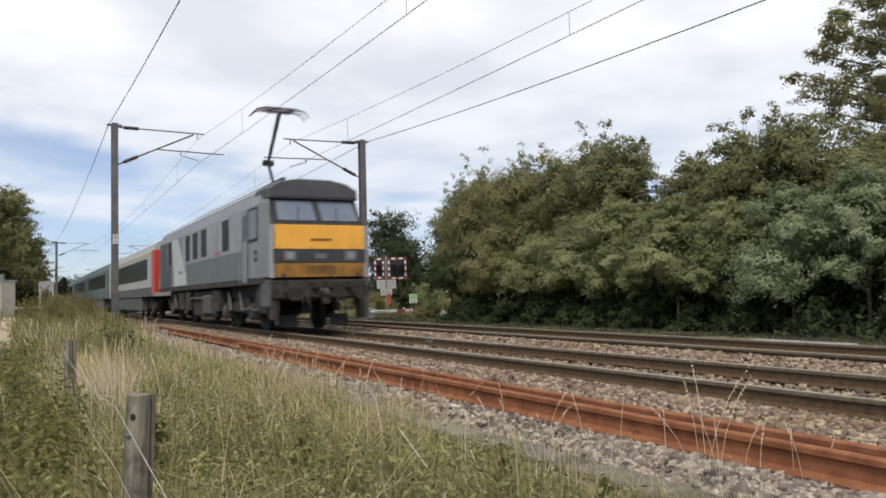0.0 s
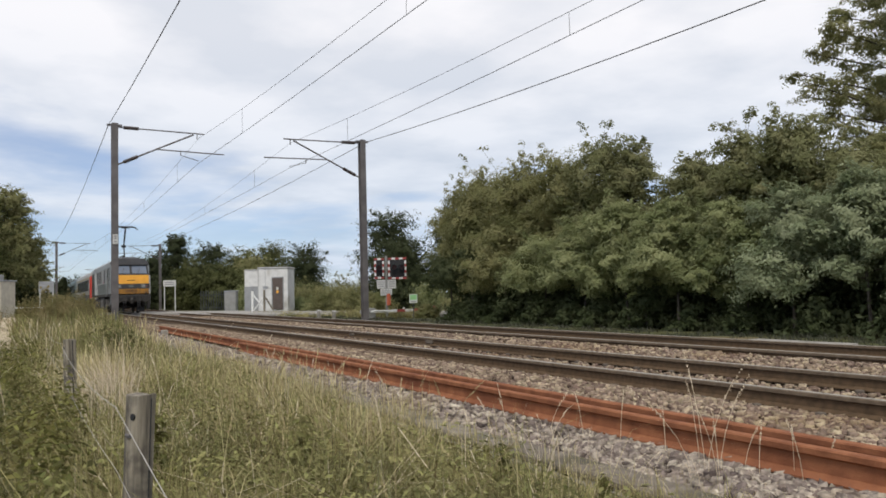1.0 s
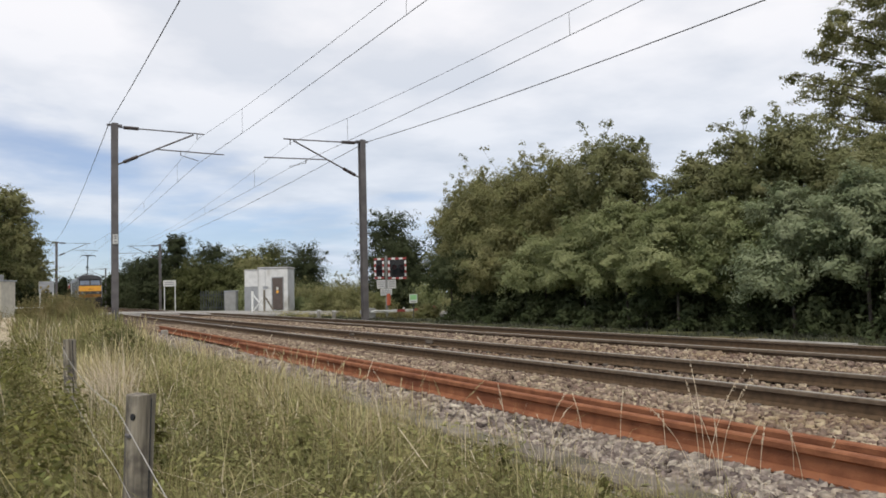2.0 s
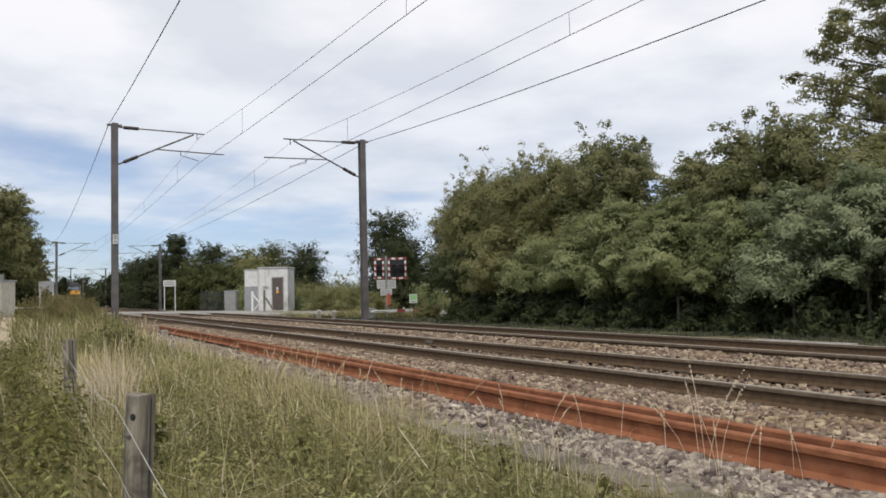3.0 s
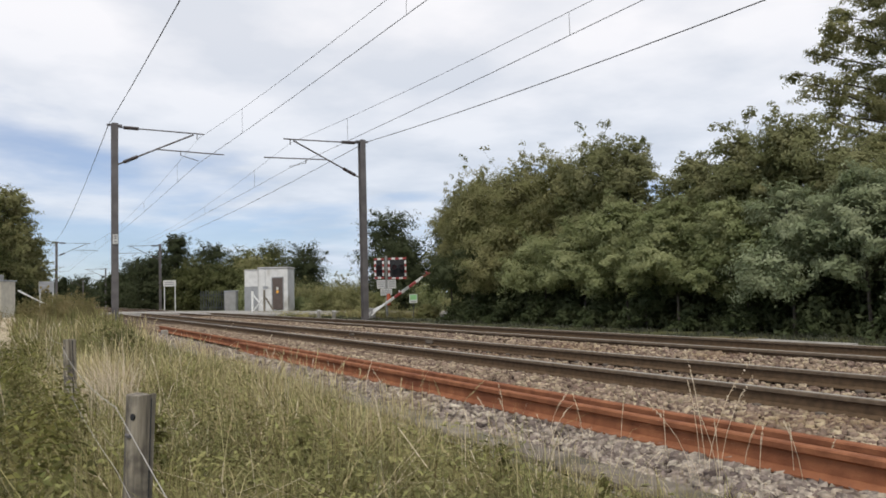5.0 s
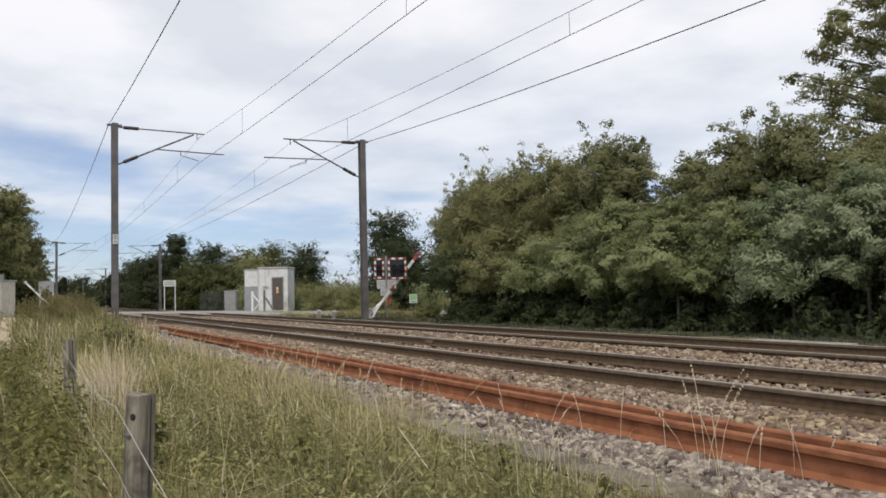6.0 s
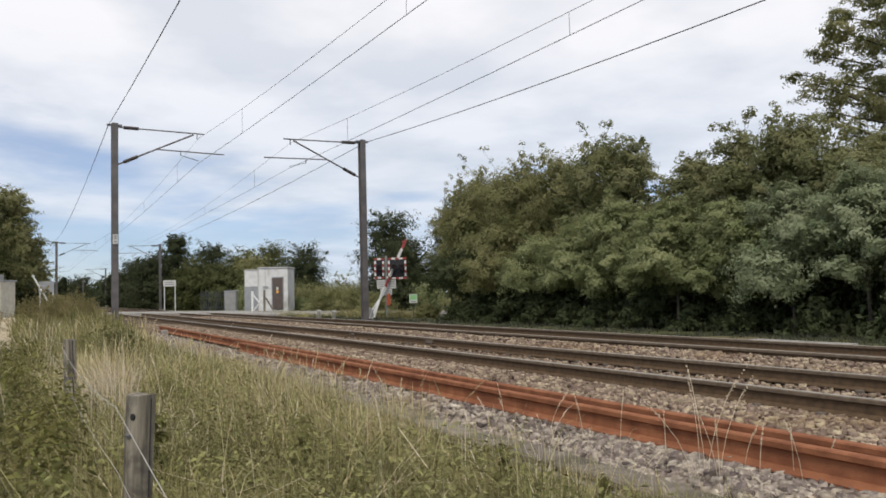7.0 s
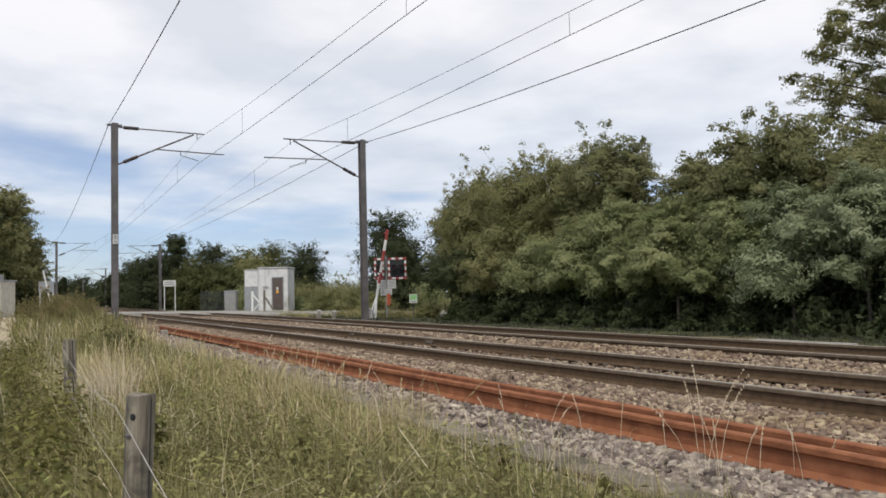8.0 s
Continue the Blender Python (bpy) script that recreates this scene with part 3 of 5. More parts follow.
    part("roof_lip", loft(bmesh.new(), [[(-1.16, 0.4, 3.5), (1.16, 0.4, 3.5), (1.16, 0.6, 3.5), (-1.16, 0.6, 3.5)], [(-1.12, 0.38, 3.57), (1.12, 0.38, 3.57), (1.12, 0.6, 3.6), (-1.12, 0.6, 3.6)]]), M_DGREY, ob)
    for u in (-0.6, 0.45):
        part("wiper", Rod((u, 0.0, 2.83), (u + 0.12, 0.3, 3.26), 0.014, n=6), M_BLACK, ob)
    part("coupler_pocket", B(-0.42, 0.42, -0.036, -0.02, 1.5, 1.72, bevel=0.004), M_GRIMEYELLOW, ob, "grime round the coupler socket")
    part("lamp_plate", B(-0.16, 0.16, -0.036, -0.02, 1.9, 2.03, bevel=0.004), M_GREY2, ob)
    for u in (-0.98, 0.66):
        part("headlamp_rim", B(u, u + 0.32, -0.038, -0.02, 1.85, 2.09, bevel=0.004), M_GREY2, ob)
    part("name_plate", B(-0.28, 0.28, -0.045, -0.02, 2.36, 2.42), M_ORANGE, ob, "small dark bar of lettering")
    for y0 in (0.55, 6.0, 11.0, 12.4):
        part("equipment_box", B(-1.3, -0.9, y0, y0 + 0.9, 0.5, 1.2, bevel=0.04), M_UNDER, ob)
    for u in (-0.95, 0.45):
        part("snowplough", extrude(bmesh.new(), [(0.62, 0.45), (0.72, 0.45), (0.6, 0.16), (0.52, 0.16)], u, u + 0.5, "x"), M_BLACK, ob)
    # body side
    for s in (-1, 1):
        x = s * (W + 0.005)
        bm = bmesh.new()
        pts = [(10.9, 1.47), (14.0, 1.47), (14.6, 3.36), (13.2, 3.36)]
        a = [bm.verts.new((x, y, z)) for y, z in pts]
        b = [bm.verts.new((x - s * 0.03, y, z)) for y, z in pts]
        for i in range(4):
            bm.faces.new((a[i], a[(i + 1) % 4], b[(i + 1) % 4], b[i]))
        bm.faces.new(a); bm.faces.new(b[::-1])
        bmesh.ops.recalc_face_normals(bm, faces=bm.faces)
        part("pale_stripe", bm, M_LGREY, ob, "pale slanted livery stripe")
        part("lower_side_panel", B(min(x, x - s * 0.03) - (0.002 if s < 0 else 0), max(x, x - s * 0.03) + (0.002 if s > 0 else 0), 2.7, 11.2, 1.46, 2.24), M_GREY2, ob, "darker grey lower body side")
        part("upper_side_panel", B(min(x, x - s * 0.03) - (0.0015 if s < 0 else 0), max(x, x - s * 0.03) + (0.0015 if s > 0 else 0), 2.7, 12.0, 2.25, 3.36), M_UPPER, ob, "paler grey upper body side")
        part("cab_skirt", B(s * 1.29 - 0.06, s * 1.29 + 0.06, 0.16, 0.95, 0.62, 1.4, bevel=0.08), M_SKIRT, ob, "grey skirt below the cab corner")
        part("rear_side_panel", B(min(x, x - s * 0.03) - (0.003 if s < 0 else 0), max(x, x - s * 0.03) + (0.003 if s > 0 else 0), 14.75, L - 0.5, 1.46, 3.34), M_DGREEN, ob, "dark rear side panel")
        part("solebar", B(min(x, x - s * 0.06) , max(x, x - s * 0.06), 0.4, L - 0.4, 1.28, 1.45), M_UNDER, ob)
        def side(a, b, c, d, t=0.012, bevel=0.004):
            """A plate on the body side from a to b along it and c to d in height."""
            return B(min(x, x + s * t), max(x, x + s * t), a, b, c, d, bevel=bevel)
        fr = part("cab_window_frame", side(1.0, 1.95, 2.42, 3.33, 0.01), M_BLACK, ob, "black rubber window seal")
        part("cab_side_window", side(1.06, 1.88, 2.5, 3.27, 0.016), M_SIDEGLASS, fr, "grey reflective side window")
        dr = part("cab_door", side(2.12, 2.74, 1.35, 3.33, 0.008), M_GREY, ob, "grey cab door")
        part("door_window", side(2.24, 2.62, 2.5, 3.2, 0.014), M_DARKGLASS, dr)
        part("door_seal", side(2.08, 2.12, 1.4, 3.3, 0.01), M_BLACK, dr)
        for y0 in (2.03, 2.83):
            part("grab_rail", Rod((x + s * 0.05, y0, 1.3), (x + s * 0.05, y0, 2.6), 0.013), M_UPPER, ob)
        for z0 in (1.88, 2.06):
            part("side_vent", side(1.12, 1.34, z0, z0 + 0.12), M_BLACK, ob)
        for y0 in (1.2, 2.2):
            part("foot_step", B(s * 1.3 - 0.09, s * 1.3 + 0.09, y0, y0 + 0.4, 0.55 + 0.02 * y0, 0.6 + 0.02 * y0, bevel=0.01), M_AXLE, ob)
        for y0, m, n in ((5.45, M_PINK, "pink operator emblem bar"), (12.2, M_TEXT, "grey bar of lettering")):
            part("lettering", side(y0, y0 + 0.75, 2.3 if m is M_PINK else 1.92, 2.42 if m is M_PINK else 2.04, 0.01), m, ob, n)
        for y0 in (3.3, 5.9, 8.6, 11.2):
            part("panel_seam", side(y0, y0 + 0.025, 1.5, 3.34, 0.009, 0), M_GREY2, ob)
        for y0 in (4.2, 7.45, 9.0, 10.45, 14.5):
            g = part("side_grille", side(y0, y0 + 0.95, 2.36, 3.3), M_BLACK, ob, "dark ventilation grille")
            for a in (y0 - 0.06, y0 + 0.95):
                part("grille_frame", side(a, a + 0.06, 2.3, 3.35, 0.02), M_UPPER, g)
            for i in range(6):
                part("louvre", side(y0 + 0.04, y0 + 0.91, 2.44 + i * 0.15, 2.46 + i * 0.15, 0.02, 0), M_UNDER, g)
    part("underframe", B(-0.9, 0.9, 0.45, L - 0.45, 0.8, 1.4, bevel=0.03), M_UNDER, ob, "black underframe")
    part("transformer_case", B(-1.2, 1.2, 6.9, 10.8, 0.3, 1.2, bevel=0.06), M_UNDER, ob, "black underframe equipment case")
    bogie(ob, 4.0)
    bogie(ob, L - 4.0)
    part("roof_pod", B(-0.6, 0.6, 6.2, 15.0, 4.0, 4.16, bevel=0.05), M_DGREY, ob)
    for k, (y0, y1, w, h) in enumerate(((1.7, 2.9, 0.5, 0.1), (5.2, 6.0, 0.35, 0.16), (15.2, 16.2, 0.5, 0.12))):
        part("roof_box", B(-w, w, y0, y1, 3.98, 4.06 + h, bevel=0.03), M_DGREY, ob)
    part("roof_busbar", Rod((-0.3, 2.2, 4.3), (-0.3, 14.6, 4.3), 0.03), M_BLACK, ob)
    for y in (2.2, 8.4, 14.6):
        part("busbar_insulator", Rod((-0.3, y, 4.0), (-0.3, y, 4.3), 0.07, n=10), M_INSUL, ob)
    for y in (5.6, 6.6):
        part("roof_insulator", Rod((0, y, 3.9), (0, y, 4.3), 0.09, n=10), M_INSUL, ob)
    # pantograph, raised
    pa = part("pantograph_base", B(-0.6, 0.6, 3.3, 5.0, 4.05, 4.18, bevel=0.02), M_BLACK, ob, "pantograph base frame")
    part("lower_arm", Rod((0, 4.0, 4.15), (0, 4.8, 5.15), 0.05), M_BLACK, pa)
    part("knee", Rod((-0.16, 4.8, 5.15), (0.16, 4.8, 5.15), 0.1, n=10), M_BLACK, pa)
    part("upper_arm", rod(Rod((-0.02, 4.8, 5.15), (-0.035, 3.5, 6.46), 0.032), (0.02, 4.8, 5.15), (0.035, 3.5, 6.46), 0.032), M_BLACK, pa)
    bm = bmesh.new()
    for y in (3.3, 3.7):
        rod(bm, (-0.48, y, 6.55), (0.48, y, 6.55), 0.045)
        for s in (-1, 1):
            rod(bm, (s * 0.48, y, 6.55), (s * 0.72, y, 6.5), 0.028)
            rod(bm, (s * 0.72, y, 6.5), (s * 0.86, y, 6.33), 0.02)
    for u in (-0.3, 0.3):
        rod(bm, (u, 3.3, 6.5), (u, 3.7, 6.5), 0.025)
    rod(bm, (-0.3, 3.5, 6.47), (0.3, 3.5, 6.47), 0.03)
    part("collector_head", bm, M_BLACK, pa, "twin contact strips with curved horns")
    return ob


def coach(y, paint, first=False):
    ob = thing("passenger_coach", pose(NEAR, y, 0), "white coach with dark windows and red door end" if first else "grey-teal passenger coach with dark window band", "railway coach", "coaches")
    L, W = 22.6, 1.37
    prof = body_profile(W, 1.12, 3.26, 3.9)
    part("body", loft(bmesh.new(), [[(x, v, z) for x, z in prof] for v in (0, L)]), paint, ob)
    roofp = [(x * 1.01, z + 0.015) for x, z in prof if z > 3.3]
    roofp += [(roofp[-1][0], 3.28), (roofp[0][0], 3.28)]
    part("roof", extrude(bmesh.new(), roofp, 0.02, L - 0.02), M_COACH if first else M_DGREY, ob)
    for s in (-1, 1):
        x = s * (W + 0.004)
        lo, hi = min(x, x - s * 0.02), max(x, x - s * 0.02)
        band = part("window_band", B(lo, hi, 2.4, L - 2.4, 1.95, 3.0), M_BLACK, ob, "dark window band")
        part("lower_stripe", B(min(x, x - s * 0.015), max(x, x - s * 0.015), 0.05, L - 0.05, 1.13, 1.56), M_SKIRT if first else M_GREY2, ob, "dark grey lower stripe")
        for i in range(8):
            y0 = 2.5 + i * 2.2
            part("window", B(min(x, x + s * 0.008), max(x, x + s * 0.008), y0, y0 + 2.1, 2.0, 2.95, bevel=0.003), M_DARKGLASS, band)
        part("cantrail_stripe", B(min(x, x - s * 0.01), max(x, x - s * 0.01), 0.05, L - 0.05, 3.1, 3.25), M_CREAM if first else M_TEAL, ob)
        for y0 in (0.45, L - 1.35):
            part("door", B(min(x, x + s * 0.01), max(x, x + s * 0.01), y0 - (0.4 if first and y0 < 1 else 0), y0 + (0.45 if first and y0 < 1 else 0.9), 1.15, 3.3, bevel=0.004), M_REDDOOR if first and y0 < 1 else paint, ob, "red door" if first and y0 < 1 else "")
    for y0 in (-0.25, L):
        part("gangway", B(-0.65, 0.65, y0, y0 + 0.25, 1.1, 3.4, bevel=0.04), M_BLACK, ob, "black rubber gangway")
    if first:
        for s in (-1, 1):
            part("red_end", B(s * 1.2 - 0.17, s * 1.2 + 0.17, -0.02, 0.0, 1.3, 3.3), M_REDDOOR, ob, "red coach end")
    part("underframe", B(-1.3, 1.3, 5.4, L - 5.4, 0.35, 1.12, bevel=0.05), M_SKIRT, ob, "grimy equipment skirt")
    bogie(ob, 3.3, (-1.3, 1.3), 0.46)
    bogie(ob, L - 3.3, (-1.3, 1.3), 0.46)
    return ob


train = [(locomotive(), 0.0)]
for k in range(9):
    y = 19.5 + k * 23.1
    train.append((coach(19.3 + y, M_COACH if k == 0 else M_TEAL, k == 0), y))


# ---- trees and shrubs ----
def leaf_cloud(blobs, n, size, r, up=0.45, shell=0.72, sprays=0, clump=0.17):
    """Leaves, each a folded pair of triangles, over a set of blobs (centre, radii)."""
    vol = np.array([b[3] * b[4] * b[5] for b in blobs]) ** 0.67
    pick = r.choice(len(blobs), n, p=vol / vol.sum())
    bl = np.array(blobs)[pick]
    d = r.normal(size=(n, 3))
    d /= np.linalg.norm(d, axis=1)[:, None]
    rad = shell + (1.08 - shell) * r.random(n) ** 0.6
    off = 0.0
    if sprays:
        # leaves gather in sprays that hang out from the blob
        q = r.normal(size=(len(blobs), sprays, 3))
        q /= np.linalg.norm(q, axis=2)[:, :, None]
        ln = 0.8 + 0.4 * r.random((len(blobs), sprays))
        k = r.integers(0, sprays, n)
        d = q[pick, k]
        u = r.random(n)
        rad = (0.45 + 0.6 * u) * ln[pick, k]
        off = r.normal(size=(n, 3)) * (clump * (1.15 - 0.5 * u))[:, None] * bl[:, 3:6]
        off[:, 2] -= 0.1 * u * bl[:, 5]
    rad *= 1 + 0.09 * np.sin(d[:, 0] * 7 + pick) * np.cos(d[:, 1] * 6 + pick * 2) + 0.1 * np.sin(d[:, 2] * 9 + pick * 3)
    c = bl[:, :3] + d * bl[:, 3:6] * rad[:, None] + off
    if sprays:
        d = d + off / (0.25 * bl[:, 3:6]) * 0.35
    nrm = d * 0.85 + r.normal(size=(n, 3)) * 0.3
    nrm[:, 2] += up
    nrm /= np.linalg.norm(nrm, axis=1)[:, None]
    axis = np.cross(nrm, r.normal(size=(n, 3)))
    axis /= np.linalg.norm(axis, axis=1)[:, None] + 1e-9
    side = np.cross(nrm, axis)
    s = size * (0.6 + 0.8 * r.random(n))[:, None]
    V = np.stack([c - axis * s, c + side * s * 0.42 + nrm * s * 0.15, c + axis * s, c - side * s * 0.42 + nrm * s * 0.15], 1).reshape(-1, 3)
    i = np.arange(n) * 4
    F = np.concatenate([np.stack([i, i + 1, i + 2], 1), np.stack([i, i + 2, i + 3], 1)])
    return V, F


def tree(name, x, y, h, w, material, label, category, seed, n=9000, size=0.09, low=0.12, depth=None, blobs=16, trunk=0.12, sprigs=8, group="", bs=0.42, flat=0.8, sprays=26, up=0.45, clump=0.17):
    r = np.random.default_rng(seed)
    zb = float(ground_z(x, y)) - 0.05
    ob = thing(name, pose(x, y, zb), label, category, group)
    depth = depth or w
    bl, extra = [], []
    for k in range(blobs):
        t = ((k + 0.5) / blobs) ** (0.85 if low < 0.25 else 1.0)
        f = math.sqrt(max(0.0, 1 - t ** 2.2)) * (0.8 + 0.2 * min(1, t * 4)) if name != "tree" or low < 0.25 else math.sin(math.pi * (0.14 + 0.78 * t)) ** 0.7
        z = h * (low + (0.9 - low) * t)
        a = k * 2.4 + r.random() * 0.9
        q = 0.55 + 0.45 * math.sqrt(r.random()) if k % 3 else 0.5 * r.random()
        s = (0.6 + 0.75 * r.random() ** 1.5) * min(w, h) * bs * (0.75 + 0.4 * f)
        ww = max(0.0, w / 2 * f - s * 0.6)
        dd = max(0.0, depth / 2 * f - s * 0.6)
        bl.append((math.cos(a) * ww * q, math.sin(a) * dd * q, max(z, s * 0.5), s * 1.1, s * 1.1, s * flat))
    twigs = []
    for k in range(sprigs):
        # a twig that stands out of the crown, with small clusters of leaves along it
        b = bl[r.integers(len(bl) // 3, len(bl))]
        a, up2 = r.random() * 2 * math.pi, 0.35 + 0.65 * r.random()
        d = Vector((math.cos(a) * (1.2 - up2), math.sin(a) * (1.2 - up2), up2)).normalized()
        p = Vector(b[:3])
        reach = b[3] * (1.08 + 0.38 * r.random())
        twigs.append((p, p + d * reach))
        for q in (0.75, 0.88, 1.0):
            s = (0.028 * h ** 0.6 + 0.05) * (0.7 + 0.6 * r.random())
            c = p + d * reach * q + Vector(r.normal(size=3) * s * 0.6)
            extra.append((*c, s, s, s * 0.9))
    bm = bmesh.new()
    lean = (r.random() - 0.5) * 0.1 * h
    rod(bm, (0, 0, -0.2), (lean * 0.5, 0, h * 0.45), trunk, trunk * 0.7)
    rod(bm, (lean * 0.5, 0, h * 0.44), (lean, 0, h * 0.85), trunk * 0.7, trunk * 0.2)
    for b in bl[:: max(1, len(bl) // 14)]:
        rod(bm, (lean * 0.4, 0, max(0.1, min(b[2] - 0.3, h * (low + 0.1)))), b[:3], trunk * 0.35, trunk * 0.1, n=5)
    for p, q in twigs:
        rod(bm, p, q, trunk * 0.12, trunk * 0.05, n=4)
    part("trunk", bm, M_BARK, ob)
    V, F = leaf_cloud(bl, n, size, r, up, sprays=sprays, clump=clump)
    if extra:
        V2, F2 = leaf_cloud(extra, 16 * len(extra), size * 1.1, r, up, shell=0.3)
        V, F = np.concatenate([V, V2]), np.concatenate([F, F2 + len(V)])
    V[:, 2] = np.maximum(V[:, 2], 0.02)
    raw("crown", V, F, material, ob)
    return ob


SWAY = []
S = "dense leafy shrub in the lineside hedge"
# inner growth that fills the hedge; the dark leaf colour carries its inner shade
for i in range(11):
    tree("inner_shrub", 18.9 + 0.3 * math.sin(i * 2.1), 9.0 + i * 2.25, 2.9 + 0.5 * math.sin(i * 1.7), 3.6, M_LEAF_SHADE, "undergrowth inside the hedge, its shade put into dark leaf colour", "shrub", 170 + i, 4200, 0.1, 0.05, depth=3.2, blobs=26, trunk=0.04, sprigs=0, group="lineside hedge", bs=0.3)
# hedge foot: shade under the overhang is put into the leaf colour
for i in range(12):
    tree("low_undergrowth", 17.1 + 0.2 * math.sin(i * 1.9), 8.5 + i * 2.0, 1.1 + 0.25 * math.sin(i * 2.7), 2.6, M_LEAF_SHADE, "tangled undergrowth at the hedge foot, shade put into its leaf colour", "shrub", 320 + i, 2200, 0.065, 0.05, depth=1.5, blobs=14, trunk=0.02, sprigs=3, group="lineside hedge", bs=0.3)
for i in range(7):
    tree("inner_shrub", 20.9, 10.0 + i * 4.0, (4.2, 5.2, 4.2, 4.3, 5.6, 5.4, 5.0)[i], 5.2, M_LEAF_MID, "undergrowth inside the hedge, its shade put into dark leaf colour", "shrub", 185 + i, 6000, 0.12, 0.05, depth=3.6, blobs=28, trunk=0.05, sprigs=0, group="lineside hedge", bs=0.3)
for i, (x, y, top, w, m, n) in enumerate([
    (19.2, 33.6, 6.4, 3.8, M_LEAF_OLIVE, 20000), (19.2, 31.2, 6.9, 4.8, M_LEAF_OLIVE, 25000), (19.3, 28.2, 6.9, 5.2, M_LEAF_OLIVE, 25000),
    (19.4, 25.4, 6.9, 4.6, M_LEAF_OLIVE, 17000), (19.4, 23.2, 7.2, 3.8, M_LEAF_DEEP, 19000), (19.4, 21.4, 7.0, 2.8, M_LEAF_DEEP, 14000),
    (19.8, 19.9, 4.5, 2.8, M_LEAF_DEEP, 11000), (19.4, 18.4, 5.9, 2.8, M_LEAF_DEEP, 14000), (19.6, 16.7, 6.2, 3.4, M_LEAF_DEEP, 17000),
    (19.6, 14.9, 6.3, 3.2, M_LEAF_DEEP, 18000), (19.6, 13.3, 5.2, 3.2, M_LEAF_DEEP, 15000), (20.2, 11.2, 4.2, 3.6, M_LEAF_GREEN, 12000)]):
    SWAY.append((tree("tall_shrub", x, y, top + 0.2, w, m, "tall olive-green hawthorn in the lineside hedge", "shrub", 100 + i, int(n * 1.75), 0.06, 0.42 if y > 27 else 0.25, blobs=24, sprigs=26, trunk=0.07, group="lineside hedge", bs=0.23, sprays=17, clump=0.165, flat=0.72), 0.9, i * 1.3))
for i, (x, y, top, w, m, n) in enumerate([
    # the first two have the shade at the hedge end in their leaf colour
    (18.2, 33.0, 3.3, 3.0, M_LEAF_SHADE, 12000), (17.9, 30.6, 3.4, 3.8, M_LEAF_SHADE, 16000), (17.7, 27.6, 3.6, 4.2, M_LEAF_OLIVE, 17000), (17.6, 24.6, 3.4, 4.0, M_LEAF_GREEN, 17000),
    (17.6, 22.2, 4.0, 3.8, M_LEAF_GREEN, 18000), (17.6, 19.9, 4.3, 3.6, M_LEAF_GREEN, 19000), (17.5, 17.6, 4.1, 3.6, M_LEAF_GREEN, 19000),
    (17.5, 15.5, 3.9, 3.4, M_LEAF_GREEN, 19000), (17.5, 13.5, 4.0, 3.4, M_LEAF_GREY, 20000), (17.6, 11.5, 4.1, 3.4, M_LEAF_GREY, 20000), (17.8, 9.4, 4.1, 3.6, M_LEAF_GREY, 15000)]):
    SWAY.append((tree("shrub", x, y, top + 0.2, w, m, "grey-green leafy willow shrub at the hedge foot" if m == M_LEAF_GREY else S, "shrub", 140 + i, int(n * 1.6), 0.05, 0.5 if y > 24 else 0.34, depth=3.2, blobs=15, sprigs=4, trunk=0.05, group="lineside hedge", bs=0.2, up=0.65, sprays=17, clump=0.16, flat=0.68), 0.6, i * 1.7 + 0.5))


def tiered_tree(x, y, h, material, label, seed):
    """A tall broadleaf tree whose limbs carry flat shelves of leaves with gaps between them."""
    r = np.random.default_rng(seed)
    zb = float(ground_z(x, y)) - 0.05
    ob = thing("tree", pose(x, y, zb), label, "tree")
    bm = rod(bmesh.new(), (0, 0, -0.2), (0.1, 0, h * 0.5), 0.3, 0.2)
    rod(bm, (0.1, 0, h * 0.49), (0, 0.1, h * 0.97), 0.2, 0.04)
    bl = []
    for k in range(46):
        t = (k + 0.5) / 46
        z = h * (0.36 + 0.6 * t)
        a = k * 2.399 + r.normal() * 0.2
        ln = (4.9 * math.sin(math.pi * (0.2 + 0.74 * t)) ** 0.6) * (0.72 + 0.4 * r.random())
        tip = Vector((math.cos(a) * ln, math.sin(a) * ln, z + 0.1 * ln))
        root = Vector((0, 0, z - 0.25 * ln))
        rod(bm, root, tip, 0.08 * (1.2 - t), 0.02, n=5)
        for q in (0.4, 0.62, 0.82, 0.98):
            s = (0.68 - 0.26 * q) * (0.8 + 0.5 * r.random())
            c = root.lerp(tip, q) + Vector(r.normal(size=3) * np.array([0.3, 0.3, 0.12]))
            bl.append((*c, s * 1.3, s * 1.3, s * 0.72))
    part("trunk", bm, M_BARK, ob)
    V, F = leaf_cloud(bl, 60000, 0.085, r, 0.45, sprays=13, clump=0.19)
    raw("crown", V, F, material, ob)
    return ob


